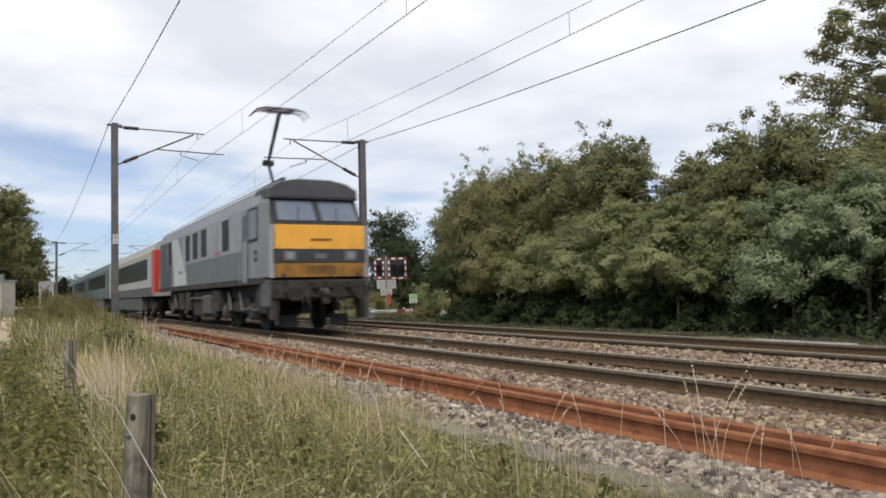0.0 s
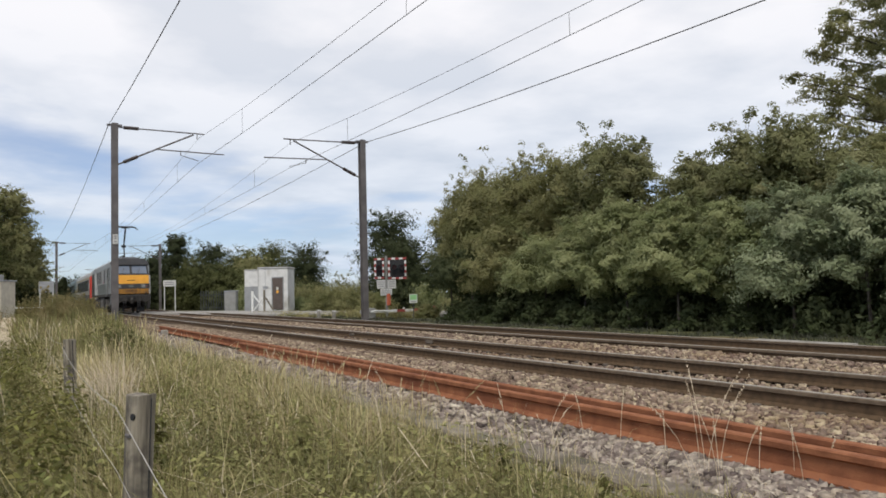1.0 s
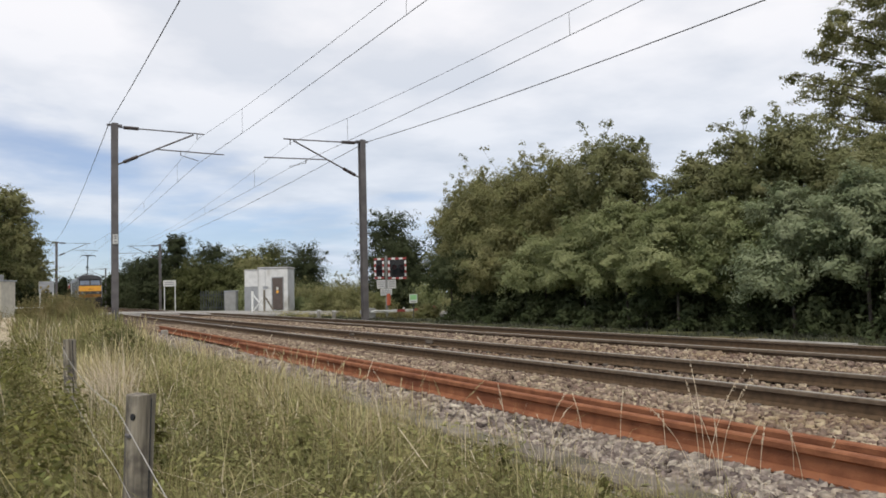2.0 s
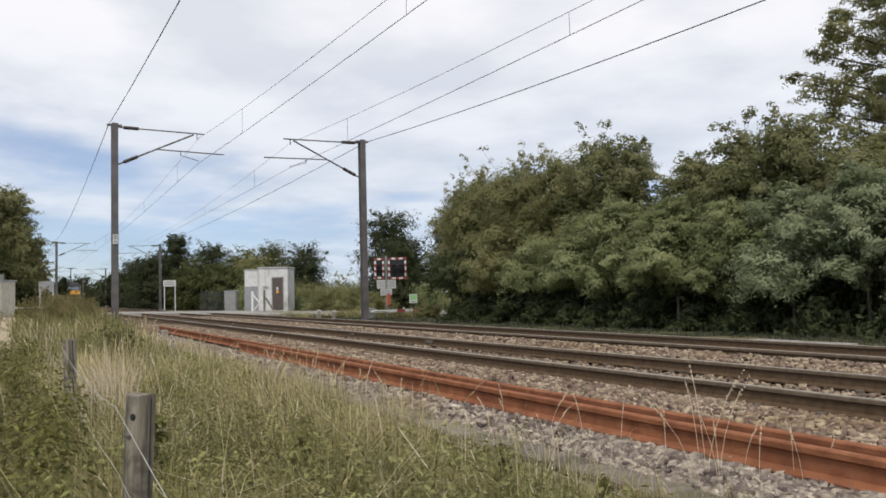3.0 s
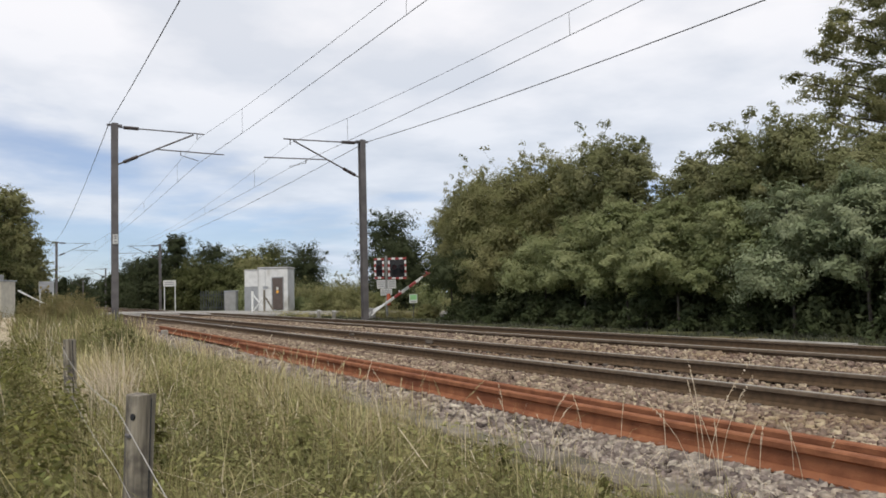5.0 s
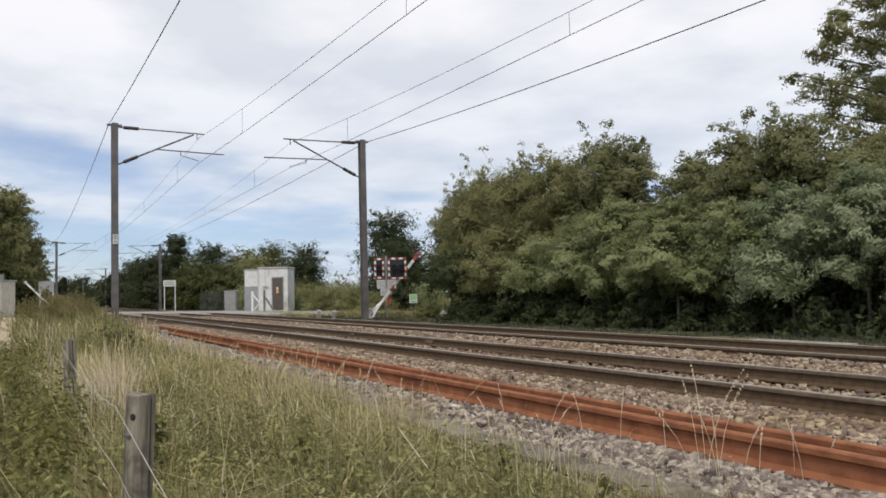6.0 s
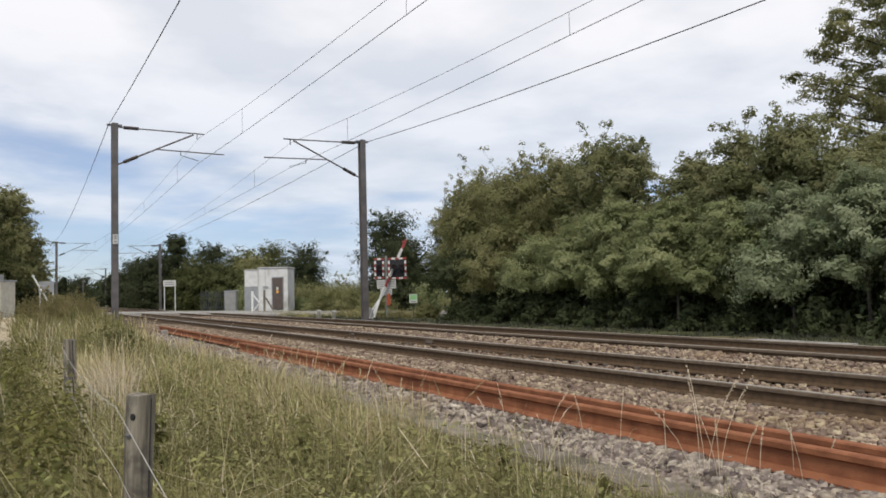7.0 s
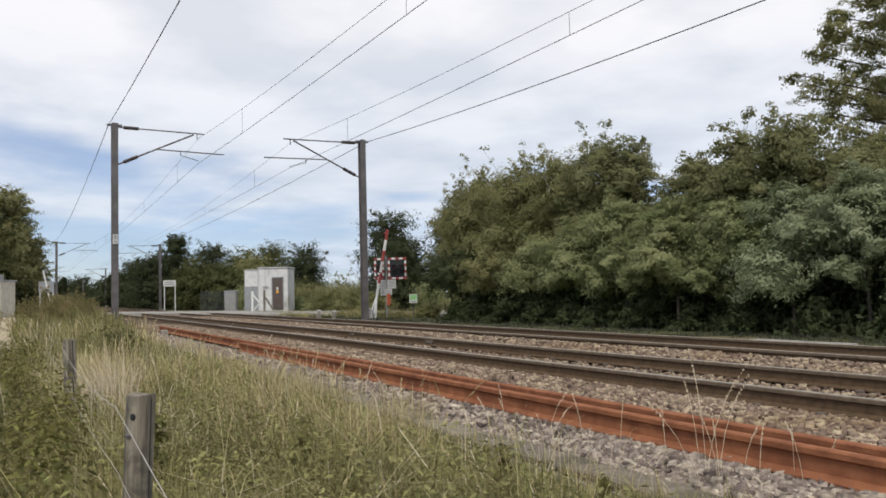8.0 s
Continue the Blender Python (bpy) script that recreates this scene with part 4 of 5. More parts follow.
SWAY.append((tiered_tree(34.4, 19.8, 15.8, M_LEAF_OLIVE, "tall broadleaf tree rising behind the hedge", 41), 0.5, 0.0))
for i, (x, y, h, w, m, n, lab) in enumerate([
    (17.1, 104.0, 10.4, 4.2, M_LEAF_FAR, 7000, "dark pointed tree on the far lineside"), (13.9, 100.5, 7.0, 5.0, M_LEAF_FAR, 6000, ""), (15.0, 128.2, 8.0, 5.4, M_LEAF_FAR, 4000, ""),
    (21.1, 102.0, 8.5, 6.0, M_LEAF_FAR, 7000, ""), (25.9, 105.0, 7.7, 5.6, M_LEAF_MID, 6000, ""), (29.2, 103.2, 8.3, 5.8, M_LEAF_MID, 6000, ""),
    (23.7, 72.2, 6.4, 3.9, M_LEAF_FAR, 9000, ""), (17.3, 92.8, 5.2, 5.4, M_LEAF_MID, 6000, ""), (20.0, 89.1, 4.4, 5.4, M_LEAF_MID, 6000, ""),
    (24.0, 94.8, 6.0, 5.4, M_LEAF_OLIVE, 6000, ""), (16.6, 184.0, 6.6, 5.6, M_LEAF_FAR, 3000, ""), (20.2, 250.0, 6.9, 8.0, M_LEAF_FAR, 3000, ""), (15.2, 112.0, 5.2, 5.6, M_LEAF_FAR, 4000, ""), (15.4, 148.0, 6.2, 6.0, M_LEAF_FAR, 3500, ""),
    (24.7, 54.6, 7.6, 4.6, M_LEAF_FAR, 9000, "dark bushy tree beyond the crossing"), (23.6, 49.6, 5.2, 3.8, M_LEAF_FAR, 6000, ""), (27.5, 50.0, 6.0, 4.5, M_LEAF_FAR, 6000, ""), (25.4, 42.6, 5.2, 3.6, M_LEAF_OLIVE, 7000, ""),
    (-1.9, 91.0, 13.9, 6.3, M_LEAF_OLIVE, 18000, "large broadleaf tree beside the line"), (0.2, 96.0, 8.7, 4.0, M_LEAF_OLIVE, 8000, ""), (-4.6, 87.0, 12.4, 7.4, M_LEAF_MID, 8000, ""),
    (-0.2, 112.0, 7.6, 3.8, M_LEAF_MID, 5000, ""), (-1.8, 90.0, 5.0, 4.4, M_LEAF_FAR, 6000, ""), (15.2, 262.0, 8.6, 8.0, M_LEAF_FAR, 3000, ""), (15.6, 300.0, 9.0, 9.0, M_LEAF_FAR, 3000, ""), (4.0, 107.2, 4.4, 1.7, M_LEAF_FAR, 3500, ""), (4.1, 119.0, 4.2, 1.8, M_LEAF_FAR, 3500, ""), (4.2, 131.0, 3.9, 2.0, M_LEAF_FAR, 3500, ""), (3.6, 150.0, 4.0, 3.0, M_LEAF_FAR, 3500, ""), (1.0, 150.0, 7.0, 6.0, M_LEAF_FAR, 4000, "")]):
    tree("tree", x, y, h + 0.1, w, m, lab or "dense dark green tree in the distance beside the line", "tree", 200 + i, int(n * (2.2 if y < 75 else 1.9)), 0.1 if y < 75 else 0.16 if y < 130 else 0.32, 0.08, blobs=24, trunk=0.15, sprigs=0 if y > 75 else 3, group="distant trees", clump=0.085, sprays=24)
for i, (x, y, h, w, m) in enumerate([
    (20.9, 63.7, 2.5, 4.4, M_LEAF_OLIVE), (22.3, 60.7, 2.3, 4.4, M_LEAF_OLIVE), (23.6, 57.7, 2.3, 4.4, M_LEAF_OLIVE), (24.3, 52.8, 2.2, 4.4, M_LEAF_GREEN), (23.6, 46.0, 1.9, 3.0, M_LEAF_GREEN), (19.0, 60.0, 1.2, 3.4, M_LEAF_GREEN), (20.6, 55.0, 1.2, 4.0, M_LEAF_OLIVE), (21.0, 50.0, 1.2, 3.6, M_LEAF_OLIVE), (17.6, 70.0, 2.3, 3.6, M_LEAF_GREEN), (18.8, 53.0, 1.7, 3.2, M_LEAF_OLIVE), (20.6, 47.6, 1.4, 3.0, M_LEAF_OLIVE), (18.6, 36.4, 0.7, 1.5, M_LEAF_OLIVE), (21.6, 56.6, 2.3, 4.0, M_LEAF_OLIVE), (20.4, 51.5, 1.9, 3.6, M_LEAF_OLIVE), (27.0, 62.0, 2.6, 6.0, M_LEAF_OLIVE)]):
    tree("bramble_bush", x, y, h, w, m, "low rambling bramble bush on the bank", "bush", 260 + i, 5200, 0.06, 0.1, blobs=18, trunk=0.05, sprigs=3, group="brambles")
for i, (x, y, h, w) in enumerate([(-1.6, 36.5, 1.25, 2.2), (0.2, 39.4, 1.35, 2.2), (1.5, 44.0, 1.45, 2.2), (2.4, 48.0, 1.45, 2.0), (2.6, 41.0, 1.25, 1.6), (0.9, 33.0, 1.2, 1.8), (2.2, 52.0, 1.5, 2.4), (-3.2, 34.0, 1.4, 2.4), (1.9, 60.0, 1.5, 2.6)]):
    tree("scrub_bush", x, y, h, w, M_LEAF_SCRUB, "brown-green dry scrub beside the fence", "bush", 290 + i, 3600, 0.045, 0.08, blobs=16, trunk=0.03, sprigs=2, group="scrub")

# ---- grasses ----
def scatter(n, x0, x1, y0, y1, seed, power=1.0):
    r = np.random.default_rng(seed)
    y = y0 + (y1 - y0) * r.random(n) ** power
    return x0 + (x1 - x0) * r.random(n), y, r


def tufts(name, n, per, x0, x1, y0, y1, h0, h1, wid, material, seed, label, power=1.8, spread=0.07, bend=0.5, keep=None, edge=True):
    """Tufts of blades that lean out from their roots."""
    cx, cy, r = scatter(n, x0, x1, y0, y1, seed, power)
    if keep is not None:
        k = keep(cx, cy)
        cx, cy = cx[k], cy[k]
    n = len(cx)
    th = h0 + (h1 - h0) * r.random(n)
    if edge:
        th *= np.clip((2.78 - cx) / 0.9 + np.clip((cy - 4.2) * 0.06, 0, 0.25), 0.18, 1)
    # hollows and taller drifts
    th *= 0.86 + 0.2 * np.sin(cx * 3.1 + cy * 1.7 + 0.6) * np.sin(cy * 2.3 - cx * 1.9) + 0.16 * np.sin(cx * 6.3 - cy * 3.7) + 0.1 * r.normal(size=n)
    th = np.maximum(th, 0.06)
    ox, oy = r.normal(size=(n, per)) * spread, r.normal(size=(n, per)) * spread
    x, y = (cx[:, None] + ox).ravel(), (cy[:, None] + oy).ravel()
    h = (th[:, None] * (0.55 + 0.55 * r.random((n, per)))).ravel()
    a = (np.arctan2(oy, ox) + r.normal(size=(n, per)) * 0.8).ravel()
    m = len(x)
    d = np.stack([np.cos(a) - 0.25, np.sin(a), 0 * a], 1)
    b = a + 1.57 + r.normal(size=m) * 0.5
    s = np.stack([np.cos(b), np.sin(b), 0 * b], 1)
    w = ((wid * (0.6 + 0.6 * r.random(m))) * (0.55 + 0.13 * np.abs(y)))[:, None]
    base = np.stack([x, y, ground_z(x, y) - 0.02], 1)
    k = (bend * r.random(m) ** 1.5 * h)[:, None]
    up = np.array([0, 0, 1.0]) * h[:, None]
    p1, p2 = base + up * 0.45 + d * k * 0.22, base + up * 0.8 + d * k * 0.62
    tip = base + up * (1 - 0.2 * k / h[:, None]) + d * k * 1.1
    V = np.stack([base - s * w, base + s * w, p1 - s * w * 0.9, p1 + s * w * 0.9, p2 - s * w * 0.6, p2 + s * w * 0.6, tip], 1).reshape(-1, 3)
    i = np.arange(m) * 7
    F = np.concatenate([np.stack(q, 1) for q in ((i, i + 1, i + 3), (i, i + 3, i + 2), (i + 2, i + 3, i + 5), (i + 2, i + 5, i + 4), (i + 4, i + 5, i + 6))])
    return tagged(raw(name, V, F, material), label, "grass", kind="stuff")


def clear(x, y):
    return (x ** 2 + y ** 2 > 1.5 ** 2) & ~((x > -2.0) & (x < -0.28) & (y > 17))


def patchy(x, y):
    return clear(x, y) & (np.sin(x * 1.9 + y * 0.7) + np.sin(y * 1.3 - x * 0.8 + 1.0) + 0.5 * np.sin(y * 3.1) > -0.1) & (x > 0.1 - 0.02 * y)


tufts("grass_sward", 3500, 15, -5.0, 2.58, 1.3, 42, 0.2, 0.48, 0.0028, M_GRASS, 1, "rough uncut green grass on the bank", keep=clear, bend=1.4)
tufts("olive_grass", 2200, 16, 0.0, 2.68, 1.5, 34, 0.28, 0.58, 0.0024, M_OLIVEGRASS, 2, "yellowing rank grass on the bank", keep=clear, bend=1.5)
tufts("flattened_grass", 1350, 12, 0.1, 2.4, 1.6, 20, 0.25, 0.45, 0.0026, M_OLIVEGRASS, 9, "flattened tangled grass stems", keep=clear, bend=2.4, spread=0.1)
tufts("dry_grass", 780, 12, 0.1, 2.7, 1.7, 36, 0.38, 0.75, 0.0016, M_STRAW, 3, "bleached dry grass stalks among the green", keep=patchy, bend=1.5)
tufts("dry_grass_clump", 42, 26, 0.5, 0.95, 8.0, 11.5, 0.5, 0.82, 0.0026, M_STRAW, 5, "pale clump of tall dry grass beside the fence", power=1.0, edge=False, bend=0.8)
tufts("dry_grass_fringe", 110, 12, -2.2, 3.0, 15, 38, 0.55, 0.95, 0.0026, M_STRAW, 6, "tall bleached grass along the cess", power=1.0, edge=False, keep=clear, bend=0.9)
tufts("brown_grass_fringe", 600, 13, -4.0, 3.0, 24, 62, 0.6, 1.1, 0.0028, M_GRASS, 10, "tall brown-green grass beside the footpath", power=1.2, edge=False, keep=clear, bend=0.8)
tufts("cess_tufts", 110, 8, 2.45, 3.1, 4.4, 22, 0.2, 0.48, 0.0018, M_STRAW, 8, "thin dry grass sprouting through the ballast edge", power=1.1, edge=False, bend=0.5)
tufts("grass_behind", 800, 9, -5.5, 2.6, -9, 1.4, 0.2, 0.42, 0.004, M_GRASS, 31, "rough uncut grass beside the fence", power=1.0, keep=lambda x, y: x ** 2 + y ** 2 > 1.1 ** 2, bend=1.0)
tufts("dead_stems", 75, 4, 0.45, 2.1, 2.3, 7.0, 0.4, 0.62, 0.0032, M_STALK, 12, "pale dead stems arching through the grass", power=1.0, bend=1.7, spread=0.15)
tufts("straw_clump", 36, 20, 0.42, 0.82, 6.6, 8.6, 0.52, 0.78, 0.0024, M_STALK, 14, "bright straw clump beside the fence post", power=1.0, edge=False, bend=0.7)
tufts("withered_leaves", 5, 12, 0.56, 0.76, 3.0, 3.4, 0.36, 0.5, 0.0045, M_STALK, 27, "pale withered leaves curling over the grass", power=1.0, edge=False, bend=2.3, spread=0.05)
tufts("post_foot_grass", 26, 16, 0.3, 0.52, 2.35, 2.62, 0.5, 0.7, 0.0026, M_OLIVEGRASS, 15, "rank grass grown up round the fence post", power=1.0, edge=False, bend=1.2)
tufts("straw_fringe", 95, 13, 1.7, 2.35, 4.4, 8.2, 0.38, 0.62, 0.0018, M_STRAW, 16, "upright straw fringe at the ballast edge", power=1.0, edge=False, bend=0.5)
tufts("crossing_verge_grass", 620, 12, 15.6, 20.0, 37.3, 43, 0.42, 0.62, 0.0016, M_OLIVEGRASS, 17, "rough brown-green grass on the verge by the crossing", power=1.0, edge=False, bend=0.8, keep=lambda x, y: y < 41.5 - 1.9 * (x - 18.0))
tufts("hut_verge_grass", 700, 12, 13.8, 17.6, 42, 56, 0.2, 0.4, 0.0016, M_OLIVEGRASS, 18, "rough brown-green grass below the equipment hut", power=1.0, edge=False, bend=0.9)
tufts("trough_fringe_grass", 330, 10, 2.5, 2.84, 2.0, 10, 0.1, 0.26, 0.0022, M_OLIVEGRASS, 19, "short yellowing grass overhanging the trough lids", power=1.3, edge=False, bend=1.4)
tufts("far_lineside_grass", 1400, 8, 13.2, 17.0, 8, 60, 0.06, 0.2, 0.005, M_DARKGRASS, 7, "short dull grass strip below the hedge", power=1.3, edge=False, bend=1.0)


def seeding_stems(name, n, x0, x1, y0, y1, h0, h1, material, seed, label, power=1.2, w=0.0011):
    """Thin arching stems, each ending in a drooping seed head."""
    x, y, r = scatter(n, x0, x1, y0, y1, seed, power)
    ok = clear(x, y)
    x, y = x[ok], y[ok]
    n = len(x)
    h = h0 + (h1 - h0) * r.random(n)
    a = r.random(n) * 2 * np.pi
    d = np.stack([np.cos(a), np.sin(a), 0 * a], 1) * (h * (0.08 + 0.5 * r.random(n) ** 2))[:, None]
    base = np.stack([x, y, ground_z(x, y) - 0.02], 1)
    b = r.random(n) * np.pi
    side = np.stack([np.cos(b), np.sin(b), 0 * b], 1)
    ww = (w * (0.6 + 0.16 * y))[:, None]
    up = np.array([0, 0, 1.0]) * h[:, None]
    ts = (0.0, 0.35, 0.65, 0.85, 1.0)
    P = [base + up * (t - 0.1 * t ** 4) + d * t ** 2.2 for t in ts]
    V = np.stack([q for p in P for q in (p - side * ww, p + side * ww)], 1).reshape(-1, 3)
    i = np.arange(n) * 10
    F = np.concatenate([f for k in range(4) for f in (np.stack([i + 2 * k, i + 2 * k + 1, i + 2 * k + 3], 1), np.stack([i + 2 * k, i + 2 * k + 3, i + 2 * k + 2], 1))])
    # seeds along the last stretch
    m = 9
    t = 0.84 + 0.18 * r.random((n, m, 1))
    c = P[3][:, None] + (P[4] - P[3])[:, None] * ((t - 0.85) / 0.15) + r.normal(size=(n, m, 3)) * 0.0035
    g = (P[4] - P[3])[:, None] * 0.16 + r.normal(size=(n, m, 3)) * 0.004
    e = side[:, None] * (0.0015 * (0.7 + 0.13 * y))[:, None, None]
    W = np.stack([c - g, c + e, c + g, c - e], 2).reshape(-1, 3)
    j = np.arange(n * m) * 4 + len(V)
    F = np.concatenate([F, np.stack([j, j + 1, j + 2], 1), np.stack([j, j + 2, j + 3], 1)])
    return tagged(raw(name, np.concatenate([V, W]), F, material), label, "grass", kind="stuff")


seeding_stems("seeding_grass", 190, 0.2, 2.2, 2.4, 12, 0.45, 0.8, M_STRAW, 61, "tall bleached grass stems in seed")
seeding_stems("seeding_grass_drift", 120, 1.15, 2.1, 4.2, 7.6, 0.5, 0.78, M_STRAW, 62, "drift of pale seeding grass near the ballast edge", power=1.0)
seeding_stems("brown_seed_grass", 100, -0.6, 2.3, 6.0, 22, 0.5, 0.85, M_STALK, 63, "brown seed heads of tall grass", power=1.1)
seeding_stems("cess_seed_grass", 45, 2.3, 3.2, 3.6, 13, 0.25, 0.5, M_STALK, 64, "thin seeding grass in the ballast edge", power=1.0, w=0.0009)
seeding_stems("trough_edge_grass", 46, 2.5, 3.3, 2.5, 4.0, 0.16, 0.36, M_STALK, 65, "short bleached grass beside the trough lids", power=1.0, w=0.0008)


def weeds(name, n, x0, x1, y0, y1, h, material, seed, label, per=115, size=0.024, power=1.5):
    cx, cy, r = scatter(n, x0, x1, y0, y1, seed, power)
    k = clear(cx, cy)
    cx, cy = cx[k], cy[k]
    bl = [(a, b, float(ground_z(a, b)) + h * (0.35 + 0.4 * r.random()), 0.2, 0.2, h * 0.42) for a, b in zip(cx, cy)]
    V, F = leaf_cloud(bl, len(bl) * per, size, r, up=0.6, shell=0.2)
    return tagged(raw(name, V, F, material), label, "weeds", kind="stuff")


weeds("nettle_patch", 440, -4.5, 0.3, 2.2, 20, 0.58, M_WEED, 21, "leafy green nettles and weeds along the fence", power=1.3)
tufts("rank_green_grass", 60, 22, 0.6, 1.75, 12.0, 17.0, 0.55, 0.85, 0.0026, M_GRASS, 26, "tall dark green grass clump by the mast", power=1.0, edge=False, bend=0.7)
weeds("bramble_patch", 18, 0.9, 1.6, 13.0, 16.0, 0.6, M_BRAMBLE, 22, "dark green bramble growth by the mast", power=1.0, size=0.045)
weeds("creeping_weeds", 60, 0.7, 2.3, 2.2, 6.5, 0.3, M_WEED, 25, "dark green creeping weeds between the grasses", per=90, size=0.02, power=1.0)
weeds("low_herbs", 330, 0.4, 2.2, 1.8, 11, 0.4, M_HERB, 23, "small yellow-green herbs in the grass", per=60, size=0.02)


def stalk(x, y, h, lean, seed, side=0.0):
    """A dry stem with a seed head; it sways as one piece."""
    r = np.random.default_rng(seed)
    ob = thing("dry_grass_stalk", pose(x, y, float(max(ground_z(x, y), bed_z(x) - 0.03 if x > 2.82 else -9))), "tall bleached grass stalk with a thin seed head", "grass stalk", "grass stalks")
    lean, side = lean * 1.5 + 0.16 * math.sin(seed * 2.3), side * 1.7 + 0.2 * math.sin(seed)
    pts = [(lean * t * t * h, side * t * t * h, h * t) for t in (0, 0.25, 0.5, 0.75, 0.9)]
    wire_curve("stem", pts, 0.0016, M_STALK, ob)
    a, b = Vector(pts[-2]), Vector((lean * 1.15 * h, side * 1.15 * h, h * 1.05))
    bl = [(*a.lerp(b, t), 0.0035, 0.0035, 0.012) for t in np.linspace(0.0, 1, 10)]
    V, F = leaf_cloud(bl, 60, 0.0055, r, up=0.2, shell=0.3)
    raw("seed_head", V, F, M_STALK, ob)
    SWAY.append((ob, 3.0, seed * 0.9))


for i, (x, y, h, lean, side) in enumerate([(3.2, 3.05, 0.62, 0.12, -0.05), (3.24, 3.1, 0.66, 0.2, 0.1), (3.22, 3.0, 0.45, -0.12, 0.0), (3.3, 3.2, 0.5, -0.1, 0.0), (3.18, 2.95, 0.4, 0.1, 0.1),
    (3.42, 3.0, 0.3, 0.05, 0.0), (3.4, 2.62, 0.36, -0.2, 0.05), (3.34, 3.9, 0.36, 0.2, 0.0), (3.3, 5.2, 0.3, -0.12, 0.0), (2.5, 3.4, 0.3, 0.1, 0.0), (3.55, 2.6, 0.25, 0.15, 0.0), (3.3, 4.6, 0.3, 0.1, 0.0), (2.9, 6.5, 0.4, -0.1, 0.1), (3.0, 7.3, 0.42, 0.1, 0.0), (2.2, 3.1, 0.3, 0.12, 0.0), (3.16, 3.12, 0.5, -0.2, 0.1), (3.26, 3.02, 0.55, 0.05, -0.1), (3.36, 2.85, 0.3, 0.1, 0.1), (3.5, 2.75, 0.32, -0.1, 0.0), (3.28, 4.2, 0.34, -0.15, 0.1), (3.34, 3.5, 0.3, 0.15, 0.0)]):
    stalk(x, y, h, lean, 50 + i, side)

def leafy_weed(x, y, h, w, material, label, seed, n=260, size=0.022):
    r = np.random.default_rng(seed)
    ob = thing("leafy_weed", pose(x, y, float(ground_z(x, y)) - 0.02), label, "weed", "single weeds")
    bm = Rod((0, 0, 0), (0.01, 0.02, h * 0.95), 0.004, 0.002, n=5)
    bl = []
    for k in range(12):
        t = 0.15 + 0.85 * k / 11
        a = k * 2.4
        p = Vector((math.cos(a) * w * (1.1 - t), math.sin(a) * w * (1.1 - t), h * t))
        rod(bm, (0.01 * t, 0.02 * t, h * t * 0.92), p, 0.002, 0.001, n=4)
        bl.append((*p, w * 0.55, w * 0.55, h * 0.07))
    part("stem", bm, M_WEED, ob)
    V, F = leaf_cloud(bl, n, size, r, up=0.5, shell=0.2)
    raw("leaves", V, F, material, ob)


leafy_weed(2.05, 3.25, 0.36, 0.055, M_WEED, "upright dark green weed among the grass", 71, 420, 0.018)
leafy_weed(2.42, 2.95, 0.22, 0.06, M_WEED, "upright dark green weed among the grass", 72, 260, 0.016)
leafy_weed(1.25, 3.9, 0.5, 0.12, M_HERB, "yellow-green bushy weed in the grass", 74, 420, 0.022)
leafy_weed(0.62, 4.6, 0.5, 0.12, M_WEED, "dull green bushy weed in the grass", 75, 420, 0.024)
leafy_weed(0.12, 3.3, 0.5, 0.12, M_HERB, "yellow-green bushy weed in the grass", 76, 300, 0.022)

# ---- ballast stones ----
def stones(name, n, x0, x1, y0, y1, size, seed, power=1.6, material=None):
    x, y, r = scatter(n, x0, x1, y0, y1, seed, power)
    z = bed_z(x)
    # a split block: eight uneven corners, flat faces
    ico = np.array([(a, b, c) for c in (-1, 1) for b in (-1, 1) for a in (-1, 1)]) * 0.66
    tri = np.array([(0, 2, 1), (1, 2, 3), (4, 5, 6), (5, 7, 6), (0, 1, 4), (1, 5, 4), (2, 6, 3), (3, 6, 7), (0, 4, 2), (2, 4, 6), (1, 3, 5), (3, 7, 5)])
    c = len(ico)
    P = ico[None] * (0.5 + 0.85 * r.random((n, c, 3))) * (size * (0.6 + 0.8 * r.random((n, 1, 1)))) * (np.array([1.12, 0.95, 0.8]) * (0.75 + 0.5 * r.random((n, 1, 3))))
    a, b = r.random(n) * 6.28, r.normal(size=n) * 0.85
    ca, sa, cb, sb = np.cos(a), np.sin(a), np.cos(b), np.sin(b)
    R1 = np.stack([np.stack([ca, -sa * cb, sa * sb], 1), np.stack([sa, ca * cb, -ca * sb], 1), np.stack([0 * a, sb, cb], 1)], 1)
    P = np.einsum("nij,nkj->nki", R1, P)
    V = (P + np.stack([x, y, z + size * 1.05 * r.random(n)], 1)[:, None]).reshape(-1, 3)
    F = (tri[None] + (np.arange(n) * c)[:, None, None]).reshape(-1, 3)
    return tagged(raw(name, V, F, material), "loose angular ballast stones", "ballast", kind="stuff")


stones("ballast_shoulder", 11000, 2.98, 3.5, 1.0, 24, 0.0262, 11, 1.7, M_STONE)
stones("ballast_cess_side", 26000, 3.75, 5.98, 1.0, 34, 0.029, 13, 1.6, M_STONE_TAN)
stones("ballast_between_tracks", 15000, 7.5, 9.33, 2.0, 44, 0.034, 12, 1.5, M_STONE_TAN)
stones("ballast_in_near_track", 7000, 6.06, 7.42, 2.0, 24, 0.032, 14, 1.4, M_STONE_TAN)
stones("ballast_in_far_track", 5000, 9.46, 10.82, 3.0, 32, 0.034, 18, 1.4, M_STONE_TAN)
stones("ballast_far_shoulder", 7000, 10.95, 12.6, 4.0, 45, 0.036, 15, 1.3, M_STONE_TAN)

stones("ballast_beyond", 8000, 3.0, 5.9, -9, 1.1, 0.034, 16, 1.0, M_STONE)

